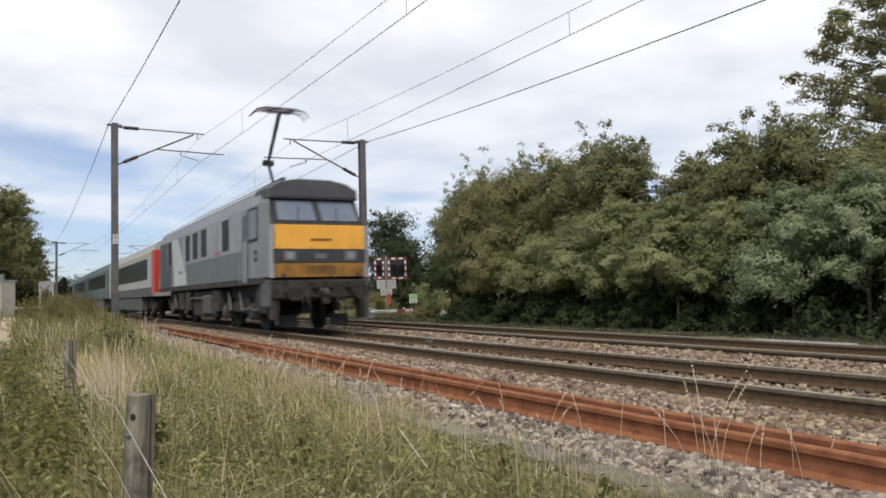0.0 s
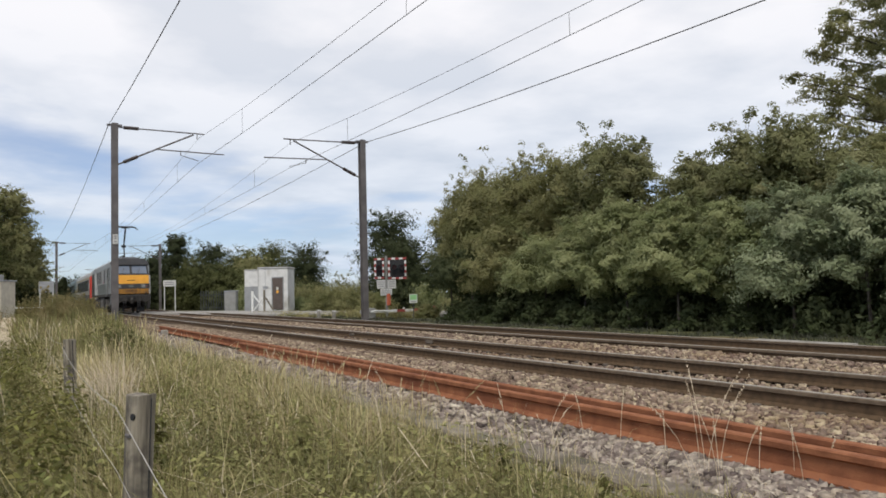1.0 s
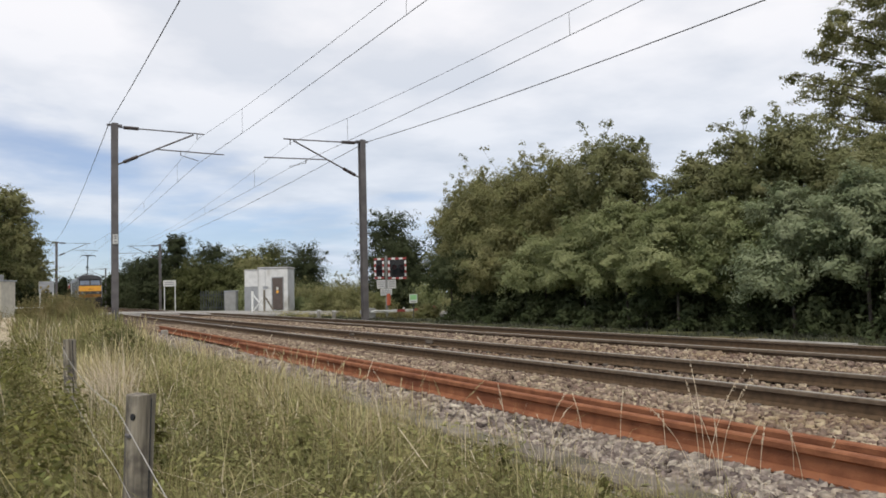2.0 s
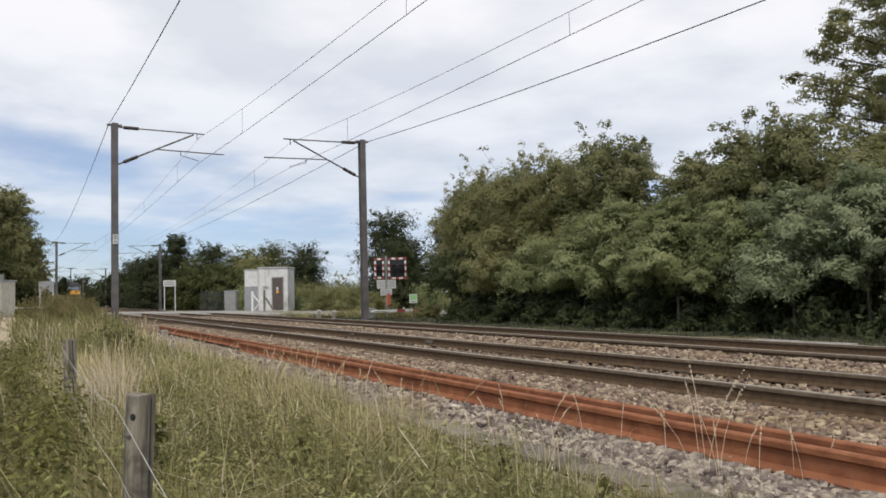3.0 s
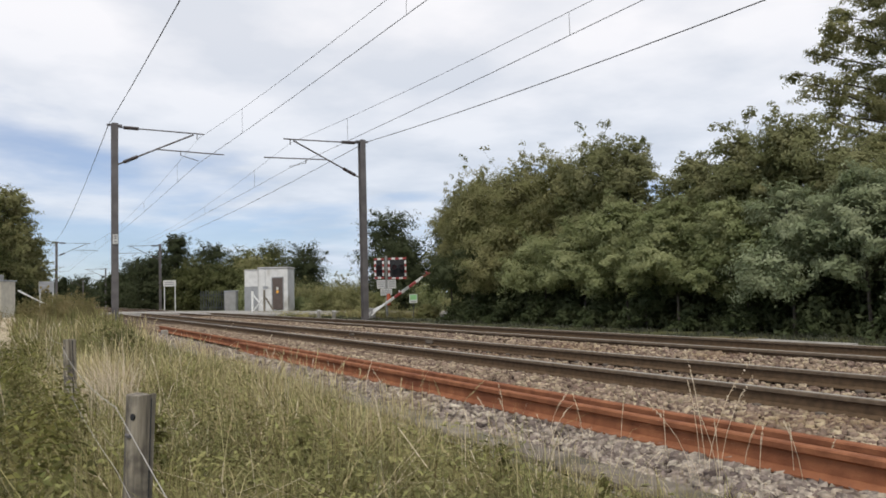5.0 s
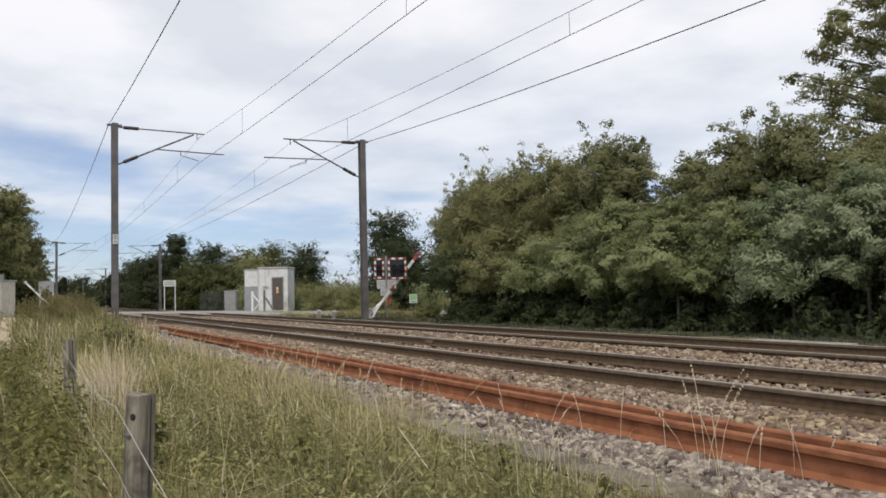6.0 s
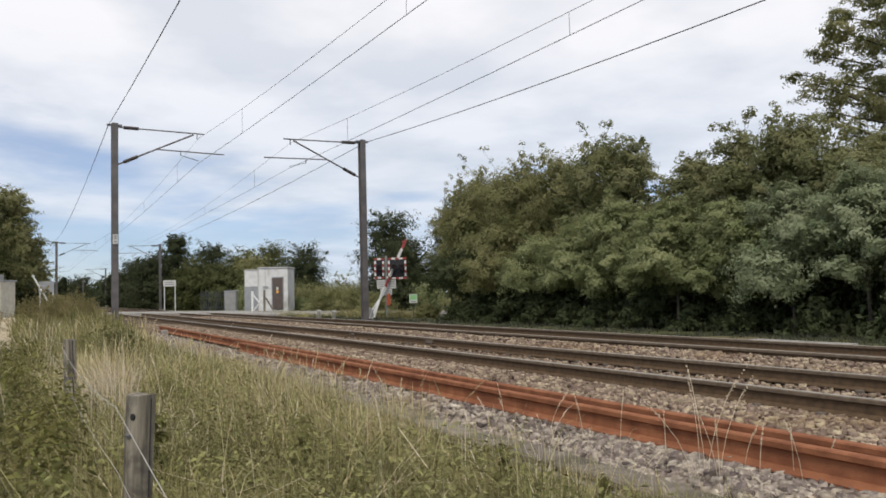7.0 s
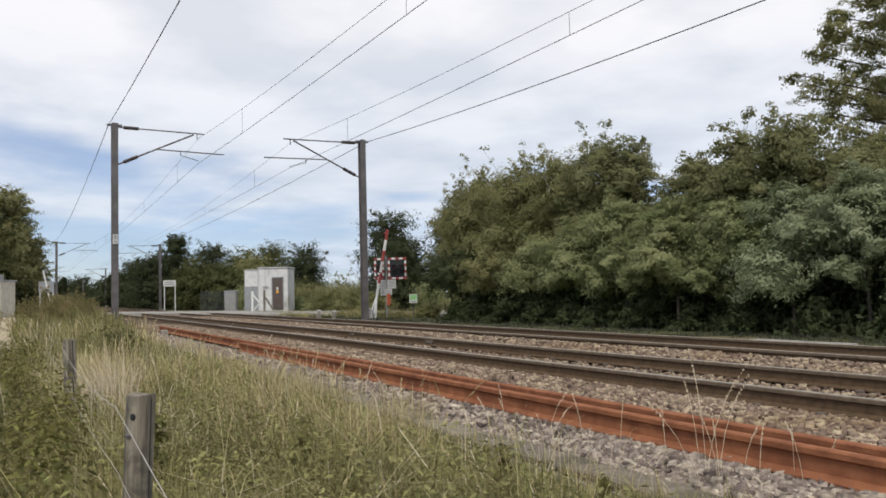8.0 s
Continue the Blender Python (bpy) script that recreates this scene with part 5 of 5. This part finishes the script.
# the loose stones on the cess by the trough, one by one
def stone_mesh(r):
    bm = bmesh.new()
    bmesh.ops.create_cube(bm, size=1.0)
    for v in bm.verts:
        v.co = [c * (0.62 + 0.76 * r.random()) * k for c, k in zip(v.co, (0.062, 0.046, 0.034))]
    bmesh.ops.bevel(bm, geom=list(bm.edges), offset=0.004, segments=1, affect="EDGES")
    me = bpy.data.meshes.new("stone")
    bm.to_mesh(me)
    bm.free()
    me.materials.append(M_LOOSE)
    return me


r = random.Random(77)
STONES = [stone_mesh(r) for k in range(14)]
for k in range(300):
    o = new("stone", STONES[k % 14])
    x, y = r.uniform(3.0, 3.44), r.uniform(2.2, 4.3)
    o.parent = TRACKBED
    o.matrix_basis = pose(x, y, float(bed_z(x)) + r.uniform(0.012, 0.03), r.uniform(-28, 28), r.uniform(-28, 28), r.uniform(0, 360))

# concrete sleepers under both tracks
def sleeper_mesh():
    bm = bmesh.new()
    extrude(bm, [(-0.14, -0.36), (0.14, -0.36), (0.11, -0.188), (-0.11, -0.188)], -1.25, 1.25, "x")
    for s in (-1, 1):
        for o in (-0.085, 0.085):
            box(bm, s * 0.75 + o - 0.03, s * 0.75 + o + 0.03, -0.04, 0.04, -0.2, -0.145, bevel=0.008)
    me = bpy.data.meshes.new("concrete_sleeper")
    bm.to_mesh(me)
    bm.free()
    me.materials.append(M_SLEEPER)
    return me


SLEEPER = sleeper_mesh()
for c in (NEAR, FAR):
    for k in range(122):
        y = -9.3 + k * 0.65
        if 54 < y < 72:
            continue
        so = new("concrete_sleeper", SLEEPER)
        so.matrix_world = pose(c, y, 0)
        tagged(so, "grey concrete sleeper bedded in the ballast", "sleeper", "sleepers")


# ---- cable trough along the cess ----
ftr = thing("cable_trough", pose(12.6, 0, -0.125), "pale concrete cable trough beside the far track", "cable trough", "cable troughs")
part("channel", B(-0.16, 0.16, 8.6, 10.7, -0.4, 0.0, bevel=0.01), M_CONC, ftr)
tr = thing("cable_trough", pose(2.86, 0, -0.075), "run of weathered concrete cable trough lids", "cable trough", "cable troughs")
lid = bmesh.new()
box(lid, -0.12, 0.12, -0.49, 0.49, -0.05, 0.0, bevel=0.012)
lid_me = bpy.data.meshes.new("lid")
lid.to_mesh(lid_me)
lid.free()
lid_me.materials.append(M_LID)
part("channel", B(-0.15, 0.15, -9.5, 30, -0.25, -0.052), M_CONC, tr)
for k in range(-10, 29):
    o = new("lid", lid_me)
    o.parent = tr
    o.matrix_basis = pose(random.uniform(-0.012, 0.012), 1.0 + k, random.uniform(-0.008, 0.008), random.uniform(-1, 1), random.uniform(-1.5, 1.5), random.uniform(-0.8, 0.8))
part("rail_end_marker", B(-0.1, 0.1, -0.05, 0.05, 0.0, 0.2, bevel=0.02), M_CONC, thing("marker_block", pose(3.5, 23.4, -0.12), "small pale concrete marker block", "marker"))

# ---- fence ----
def fence_post(x, y, top, w, seed, lean=0, turn=0):
    r = random.Random(seed)
    zb = float(ground_z(x, y))
    ob = thing("fence_post", pose(x, y, zb, lean, lean * 0.6, turn), "split and weathered grey wooden fence post", "fence post", "fence posts")
    bm = bmesh.new()
    h = top - zb
    rings = []
    for k in range(7):
        t = k / 6
        rr = [(w * (1 + 0.06 * r.uniform(-1, 1)) * math.cos(a) , w * (1 + 0.06 * r.uniform(-1, 1)) * math.sin(a), -0.3 + (h + 0.3) * t + (0.004 * r.uniform(-1, 1) if k == 6 else 0)) for a in [math.pi / 4 + math.pi * 2 * i / 12 for i in range(12)]]
        rr = [(max(-w * 0.86, min(w * 0.86, a)), max(-w * 0.86, min(w * 0.86, b)), c) for a, b, c in rr]
        rings.append(rr)
    part("timber", loft(bm, rings), M_WOOD, ob)
    part("staple", Rod((-w * 0.95, -w * 0.3, h - 0.13), (-w * 0.95, w * 0.2, h - 0.13), 0.006, n=5), M_STEEL, ob)
    part("split", B(w * 0.2, w * 0.32, -w * 0.9, -w * 0.8, h * 0.35, h - 0.01, bevel=0.002), M_BLACK, ob, "dark drying split down the timber")
    part("knot_hole", Rod((-w * 0.9, -w * 0.36, h - 0.068), (-w * 0.78, -w * 0.36, h - 0.068), 0.011, n=9), M_BLACK, ob)
    return ob


fence_post(0.312, 2.8, 0.63, 0.047, 1, 2, 27)
fence_post(0.34, 7.23, 0.63, 0.056, 2, -1, 8)
fw1 = thing("fence_wire", pose(0, 0, 0), "slack pale galvanised fence wire", "fence wire", "fence wires")
wire_curve("top_strand", sum((sag(a, za, b, zb2, d, 0.26, 0.26) for a, za, b, zb2, d in ((-1.7, 0.37, 2.74, 0.598, 0.02), (2.74, 0.598, 7.2, 0.605, 0.055), (7.2, 0.605, 11.8, 0.58, 0.05))), []), 0.0013, M_GALV, fw1)
fw2 = thing("fence_wire", pose(0, 0, 0), "slack pale galvanised fence wire", "fence wire", "fence wires")
wire_curve("lower_strand", sum((sag(a, za, b, zb2, 0.04, 0.26, 0.26) for a, za, b, zb2 in ((-1.7, 0.45, 2.74, 0.4), (2.74, 0.4, 7.2, 0.38), (7.2, 0.38, 11.8, 0.36))), []), 0.0009, M_GALV, fw2)

# ---- level crossing ----
ROAD = [((-60, 96), -0.3), ((-9, 84.5), -0.25), ((0.8, 77), -0.15), ((5.6, 70), -0.014), ((9.0, 63.5), -0.014), ((11.6, 57), -0.014), ((15.4, 50), -0.1), ((18.4, 44.5), -0.16), ((21.2, 39), -0.2), ((25, 33), -0.2), ((29.5, 25), -0.2), ((33, 10), -0.2), ((34, -60), -0.3)]


def road_slab():
    bm, rings = bmesh.new(), []
    for k, (c, z) in enumerate(ROAD):
        a, b = Vector(ROAD[max(0, k - 1)][0]), Vector(ROAD[min(len(ROAD) - 1, k + 1)][0])
        d = (b - a).normalized()
        n, c = Vector((d.y, -d.x)), Vector(c)
        rings.append([(*(c - n * 2.5), z), (*(c + n * 2.5), z), (*(c + n * 2.7), -0.7), (*(c - n * 2.7), -0.7)])
    tagged(put("road", loft(bm, rings), M_ROAD), "worn pale asphalt road over the level crossing", "road", kind="structure")


road_slab()

def striped_arm(base, length, toward, name_label, red=None):
    """A barrier: machine box and an arm that turns about its pivot. The arm lies along its own +x."""
    x, y, zp = base
    zg = float(ground_z(x, y))
    rz = math.degrees(math.atan2(toward[1], toward[0]))
    ob = thing("crossing_barrier", pose(x, y, zp, 0, 0, rz), name_label, "level crossing barrier", "crossing barriers")
    part("machine_box", B(-0.22, 0.22, 0.16, 0.66, zg - zp - 0.05, 0.18, bevel=0.03), M_GALVBOX, ob, "grey barrier machine cabinet")
    part("pedestal", B(-0.28, 0.28, -0.1, 0.72, zg - zp - 0.2, zg - zp + 0.06, bevel=0.02), M_CONC, ob)
    arm = part("arm", B(-0.1, length, -0.03, 0.03, -0.06, 0.06, bevel=0.012), M_WHITE, ob, "tapered boom with red and white bands")
    n = 6
    for k in range(n):
        a, b = 0.9 + (length - 0.9) * k / n, 0.9 + (length - 0.9) * (k + 1) / n
        part("band", B(a, b, -0.034, 0.034, -0.068, 0.068, bevel=0.006), (red or M_RED) if k % 2 else M_WHITE, arm)
    for s in (-1, 1):
        part("counterweight_arm", rod(Rod((0.9, 0, 0), (0.0, s * 0.2, 0.05), 0.035), (0.0, s * 0.2, 0.05), (-0.55, s * 0.2, -0.03), 0.045), M_WHITE, arm)
    part("counterweight", B(-0.75, -0.4, -0.26, 0.26, -0.1, 0.09, bevel=0.03), M_GALVBOX, arm, "grey counterweight")
    for u in (0.45, 0.95):
        part("boom_lamp", Rod((length * u, 0, 0.06), (length * u, 0, 0.16), 0.05, n=10), M_WHITE if u < 0.9 else (red or M_RED), arm)
    return ob, arm


bar_r, arm_r = striped_arm((15.77, 36.95, 0.047), 4.37, (0.966, 0.259), "red and white striped level crossing barrier rising beside the mast")
bar_l, arm_l = striped_arm((2.17, 80.7, 0.5), 3.5, (-0.88, 0.47), "white level crossing barrier rising beyond the scrub", M_PLATE)

def wigwag(x, y, rz):
    zg = float(ground_z(x, y))
    ob = thing("crossing_signal", pose(x, y, 0, 0, 0, rz), "level crossing road signal with red and white bordered boards", "traffic signal")
    part("post", Rod((0, 0, zg - 0.1), (0, 0, 2.95), 0.06, n=12), M_GALVBOX, ob, "grey steel post")
    part("red_sleeve", Rod((0.1, -0.06, 0.35), (0.1, -0.06, 0.95), 0.11, n=10), M_ORANGERED, ob, "orange-red warning sleeve")
    for x0, x1, z0, z1 in ((-0.62, -0.1, 1.74, 2.82), (0.1, 1.06, 1.7, 2.83)):
        bd = part("backboard", B(x0, x1, -0.14, -0.1, z0, z1), M_BLACK, ob, "black signal backboard")
        # chequered border
        k, t = 0, 0.1
        def cell(a, b, c, d):
            part("border_tile", B(a, b, -0.155, -0.138, c, d), M_RED if k % 2 else M_WHITE, bd)
        nx, nz = max(3, round((x1 - x0) / 0.19) | 1), max(3, round((z1 - z0) / 0.19) | 1)
        for i in range(nx):
            for c, d in ((z0, z0 + t), (z1 - t, z1)):
                k = i + 1
                cell(x0 + (x1 - x0) * i / nx, x0 + (x1 - x0) * (i + 1) / nx, c, d)
        for i in range(1, nz - 1):
            for a, b in ((x0, x0 + t), (x1 - t, x1)):
                k = i + 1
                cell(a, b, z0 + (z1 - z0) * i / nz, z0 + (z1 - z0) * (i + 1) / nz)
        for u in ((0.35, 0.75) if x1 - x0 > 0.8 else (0.5,)):
            cx = x0 + (x1 - x0) * u
            h = part("lamp_hood", extrude(bmesh.new(), [(cx + q * math.cos(a), 2.32 + q * math.sin(a)) for q, seq in ((0.17, range(-1, 12)), (0.145, range(11, -2, -1))) for a in [math.pi * i / 10 for i in seq]], -0.62, -0.14), M_CABBAND, bd, "long black visor over the lamp")
            part("lens", Rod((cx, -0.19, 2.32), (cx, -0.14, 2.32), 0.13, n=14), M_TAIL, h, "unlit dark red lens")
    for a, b, c, d in ((-0.5, -0.06, 1.22, 1.68), (0.06, 0.5, 1.22, 1.68), (-0.32, 0.28, 0.86, 1.2)):
        pl = part("notice_plate", B(a, b, -0.12, -0.09, c, d, bevel=0.006), M_PLATE, ob, "grey-white notice plate")
        for i in range(3):
            zz = c + (d - c) * (0.25 + 0.25 * i)
            part("text_bar", B(a + 0.06, b - 0.06, -0.125, -0.119, zz - 0.02, zz + 0.02), M_TEXT, pl)
    return ob


wigwag(16.75, 37.55, -26)

def board_on_legs(x, y, rz, w, z0, z1, material, label, bars=2):
    zg = float(ground_z(x, y))
    ob = thing("notice_board", pose(x, y, 0, 0, 0, rz), label, "sign")
    pn = part("panel", B(-w / 2, w / 2, -0.05, 0.0, z0, z1, bevel=0.01), material, ob)
    for i in range(bars):
        z = z0 + (z1 - z0) * (i + 1) / (bars + 1)
        part("text_bar", B(-w * 0.36, w * 0.36, -0.056, -0.048, z - 0.05, z + 0.05), M_TEXT, pn)
    for s in (-1, 1):
        part("leg", B(s * w * 0.42 - 0.05, s * w * 0.42 + 0.05, 0.0, 0.1, zg - 0.2, z1), M_PLATE, ob)


board_on_legs(13.75, 88.1, -26, 1.35, 2.34, 3.0, M_PLATE, "white lineside notice board on two white legs")
board_on_legs(1.8, 83.5, -26, 1.44, 1.91, 2.96, M_GREYBOARD, "grey notice board on two short posts", 3)
gs = thing("green_sign", pose(17.15, 35.2, 0.03, 0, 0, -26), "small green and white safety sign on a post", "sign")
pn = part("panel", B(-0.2, 0.2, -0.03, 0.0, 0.42, 0.86, bevel=0.008), M_PLATE, gs)
part("green_field", B(-0.17, 0.17, -0.036, -0.028, 0.58, 0.83), M_GREEN, pn)
part("text_bar", B(-0.13, 0.13, -0.036, -0.028, 0.47, 0.52), M_TEXT, pn)
part("post", Rod((0, 0.04, -0.6), (0, 0.04, 0.8), 0.022), M_DGREEN, gs)

# equipment hut
hut = thing("equipment_hut", pose(15.3, 57.7, 0, 0, 0, -28), "white rendered flat-roofed equipment hut with a brown door", "hut")
zg = -0.45
part("side_wall", B(0.0, 2.2, 0.0, 0.12, zg, 3.05), M_WHITEWALL, hut)
part("end_wall", B(-0.0, 0.12, 0.12, 2.6, zg, 3.05), M_WHITEWALL, hut, "shaded white end wall")
part("back_wall", B(0.12, 2.2, 2.48, 2.6, zg, 3.05), M_WHITEWALL, hut)
part("end_wall", B(2.08, 2.2, 0.12, 2.48, zg, 3.05), M_WHITEWALL, hut)
part("annex", B(-1.1, 0.0, 0.35, 2.3, zg, 2.95, bevel=0.02), M_WHITEWALL, hut, "lower white annex with shade put on its lower wall")
# thin grey plate stands in for the shade on the annex's lower wall
part("lower_wall_shade", B(-1.11, -0.0, 0.33, 0.35, zg, 1.75), M_GREYBOARD, hut, "grey plate standing in for shade on the lower wall")
part("roof", B(-0.04, 2.26, -0.07, 2.68, 3.05, 3.16, bevel=0.02), M_GREYROOF, hut, "flat felted roof")
part("annex_roof", B(-1.14, -0.04, 0.3, 2.4, 2.95, 3.02, bevel=0.02), M_GREYROOF, hut)
part("wall_joint", B(0.52, 0.55, -0.004, 0.02, zg, 3.04), M_GREYBOARD, hut)
part("corner_trim", B(-0.03, 0.05, -0.012, 0.02, zg, 3.04), M_GREYROOF, hut)
part("door_frame", B(1.0, 1.9, -0.04, 0.0, 0.0, 2.42), M_GREYBOARD, hut)
dr = part("door", B(1.07, 1.83, -0.07, -0.03, 0.0, 2.34, bevel=0.008), M_DOORBROWN, hut, "brown door with notices")
part("notice", B(1.36, 1.52, -0.08, -0.068, 1.45, 1.65), M_PLATE, dr)
part("notice", B(1.36, 1.52, -0.08, -0.068, 1.2, 1.4), M_YELLOW, dr)
part("handle", Rod((1.14, -0.11, 1.1), (1.28, -0.11, 1.1), 0.015), M_STEEL, dr)
part("wall_plate", B(0.35, 0.75, -0.02, -0.003, 1.55, 1.75), M_GREYBOARD, hut)

gate = thing("white_wicket", pose(13.9, 53.95, 0, 0, 0, -28), "short white braced timber fence end", "fence")
part("post", B(-0.07, 0.07, -0.07, 0.07, -0.5, 1.35, bevel=0.015), M_WHITE, gate, "white painted post")
part("brace", rod(bmesh.new(), (0.05, 0, 1.1), (0.85, 0, 0.05), 0.05, n=4), M_WHITE, gate)
part("brace", rod(bmesh.new(), (0.05, 0.06, 0.0), (0.7, 0.06, 0.85), 0.045, n=4), M_WHITE, gate)
part("post", B(0.75, 0.87, -0.06, 0.06, -0.5, 1.45, bevel=0.015), M_WOOD, gate, "dark timber post")
part("brace", rod(bmesh.new(), (0.9, 0, 0.9), (1.45, 0, 0.0), 0.06, n=4), M_WOOD, gate)
cab = thing("relay_cabinet", pose(14.0, 60.7, 0, 0, 0, -28), "grey steel lineside relay cabinet", "cabinet")
part("body", B(-0.45, 0.45, -0.3, 0.3, -0.4, 1.42, bevel=0.02), M_GALVBOX, cab)
part("cap", B(-0.5, 0.5, -0.35, 0.35, 1.42, 1.5, bevel=0.02), M_GREYBOARD, cab)
part("door", B(-0.4, 0.4, -0.325, -0.3, -0.1, 1.36, bevel=0.008), M_GALVBOX, cab)
pf = thing("palisade_fence", pose(12.7, 65.9, 0, 0, 0, -28), "dark steel palisade fence panel", "fence")
for k in range(12):
    part("pale", B(k * 0.21, k * 0.21 + 0.07, -0.02, 0.02, -0.4, 1.55, bevel=0.01), M_DGREEN, pf)
for z in (0.15, 1.2):
    part("rail", B(-0.1, 2.5, 0.02, 0.07, z, z + 0.06), M_DGREEN, pf)
for x, y in ((14.2, 41.0), (14.0, 38.1)):
    bo = thing("marker_post", pose(x, y, 0), "short white concrete marker post", "marker post", "marker posts")
    part("shaft", B(-0.08, 0.08, -0.08, 0.08, -0.45, 0.1, bevel=0.02), M_CONC, bo)
    part("cap", B(-0.09, 0.09, -0.09, 0.09, 0.1, 0.15, bevel=0.02), M_WHITE, bo)
shed = thing("lineside_building", pose(-3.05, 74.6, 0, 0, 0, -28), "pale block building with flat roof and a roof box", "building")
part("wall", B(-2.2, 1.45, 0, 2.2, -0.6, 2.78), M_CREAMWALL, shed)
part("roof", B(-2.3, 1.55, -0.1, 2.3, 2.78, 2.9, bevel=0.02), M_GREYBOARD, shed)
part("roof_box", B(-1.0, 0.6, 0.6, 2.0, 2.9, 3.4, bevel=0.03), M_GALVBOX, shed)
pth = bmesh.new()
loft(pth, [[(-1.9, y, -0.4), (-0.3, y, -0.4), (-0.35, y, z), (-1.85, y, z)] for y, z in ((16, -0.17), (28, -0.15), (36, -0.15), (70, -0.15))])
tagged(put("footpath", pth, M_SAND), "bare sandy footpath beside the fence", "path", kind="structure")

# number plate on the near mast, bars in place of the figures
npl = thing("mast_plate", pose(3.3, 34.9, 3.5), "white mast plate with dark bars", "plate")
pn = part("panel", B(-0.1, 0.1, -0.02, 0.0, -0.2, 0.2), M_PLATE, npl)
for z in (-0.1, 0.03, 0.12):
    part("text_bar", B(-0.05, 0.05, -0.026, -0.018, z - 0.035, z + 0.035), M_TEXT, pn)


def motions():
    for ob, dy in train:
        walk(ob, [(t, pose(NEAR, s + dy, 0)) for t, s in ((0.0, 19.25), (0.6, 43.9), (1.7, 88.3), (2.8, 132.5), (8.0, 341.5))])
    # booms: raised from level to nearly upright
    lift = [(0.0, 0), (3.3, 0), (3.8, 3.5), (4.2, 12), (4.7, 22), (5.8, 41), (6.6, 53), (7.4, 66), (8.0, 77)]
    for arm in (arm_r, arm_l):
        walk(arm, [(t, pose(0, 0, 0, 0, -a, 0)) for t, a in lift])
    # wind in the hedge and the stalks
    for ob, amp, ph in SWAY:
        base = ob.matrix_basis.copy()
        rows = []
        for k in range(17):
            t = k * 0.5
            g = math.sin(t * 2.3 + ph) * 0.6 + math.sin(t * 3.9 + ph * 2.1) * 0.4
            q = math.sin(t * 2.9 + ph * 1.7)
            rows.append((t, base @ pose(0, 0, 0, amp * 0.35 * q, amp * 0.5 * g, 0)))
        walk(ob, rows)


motions()
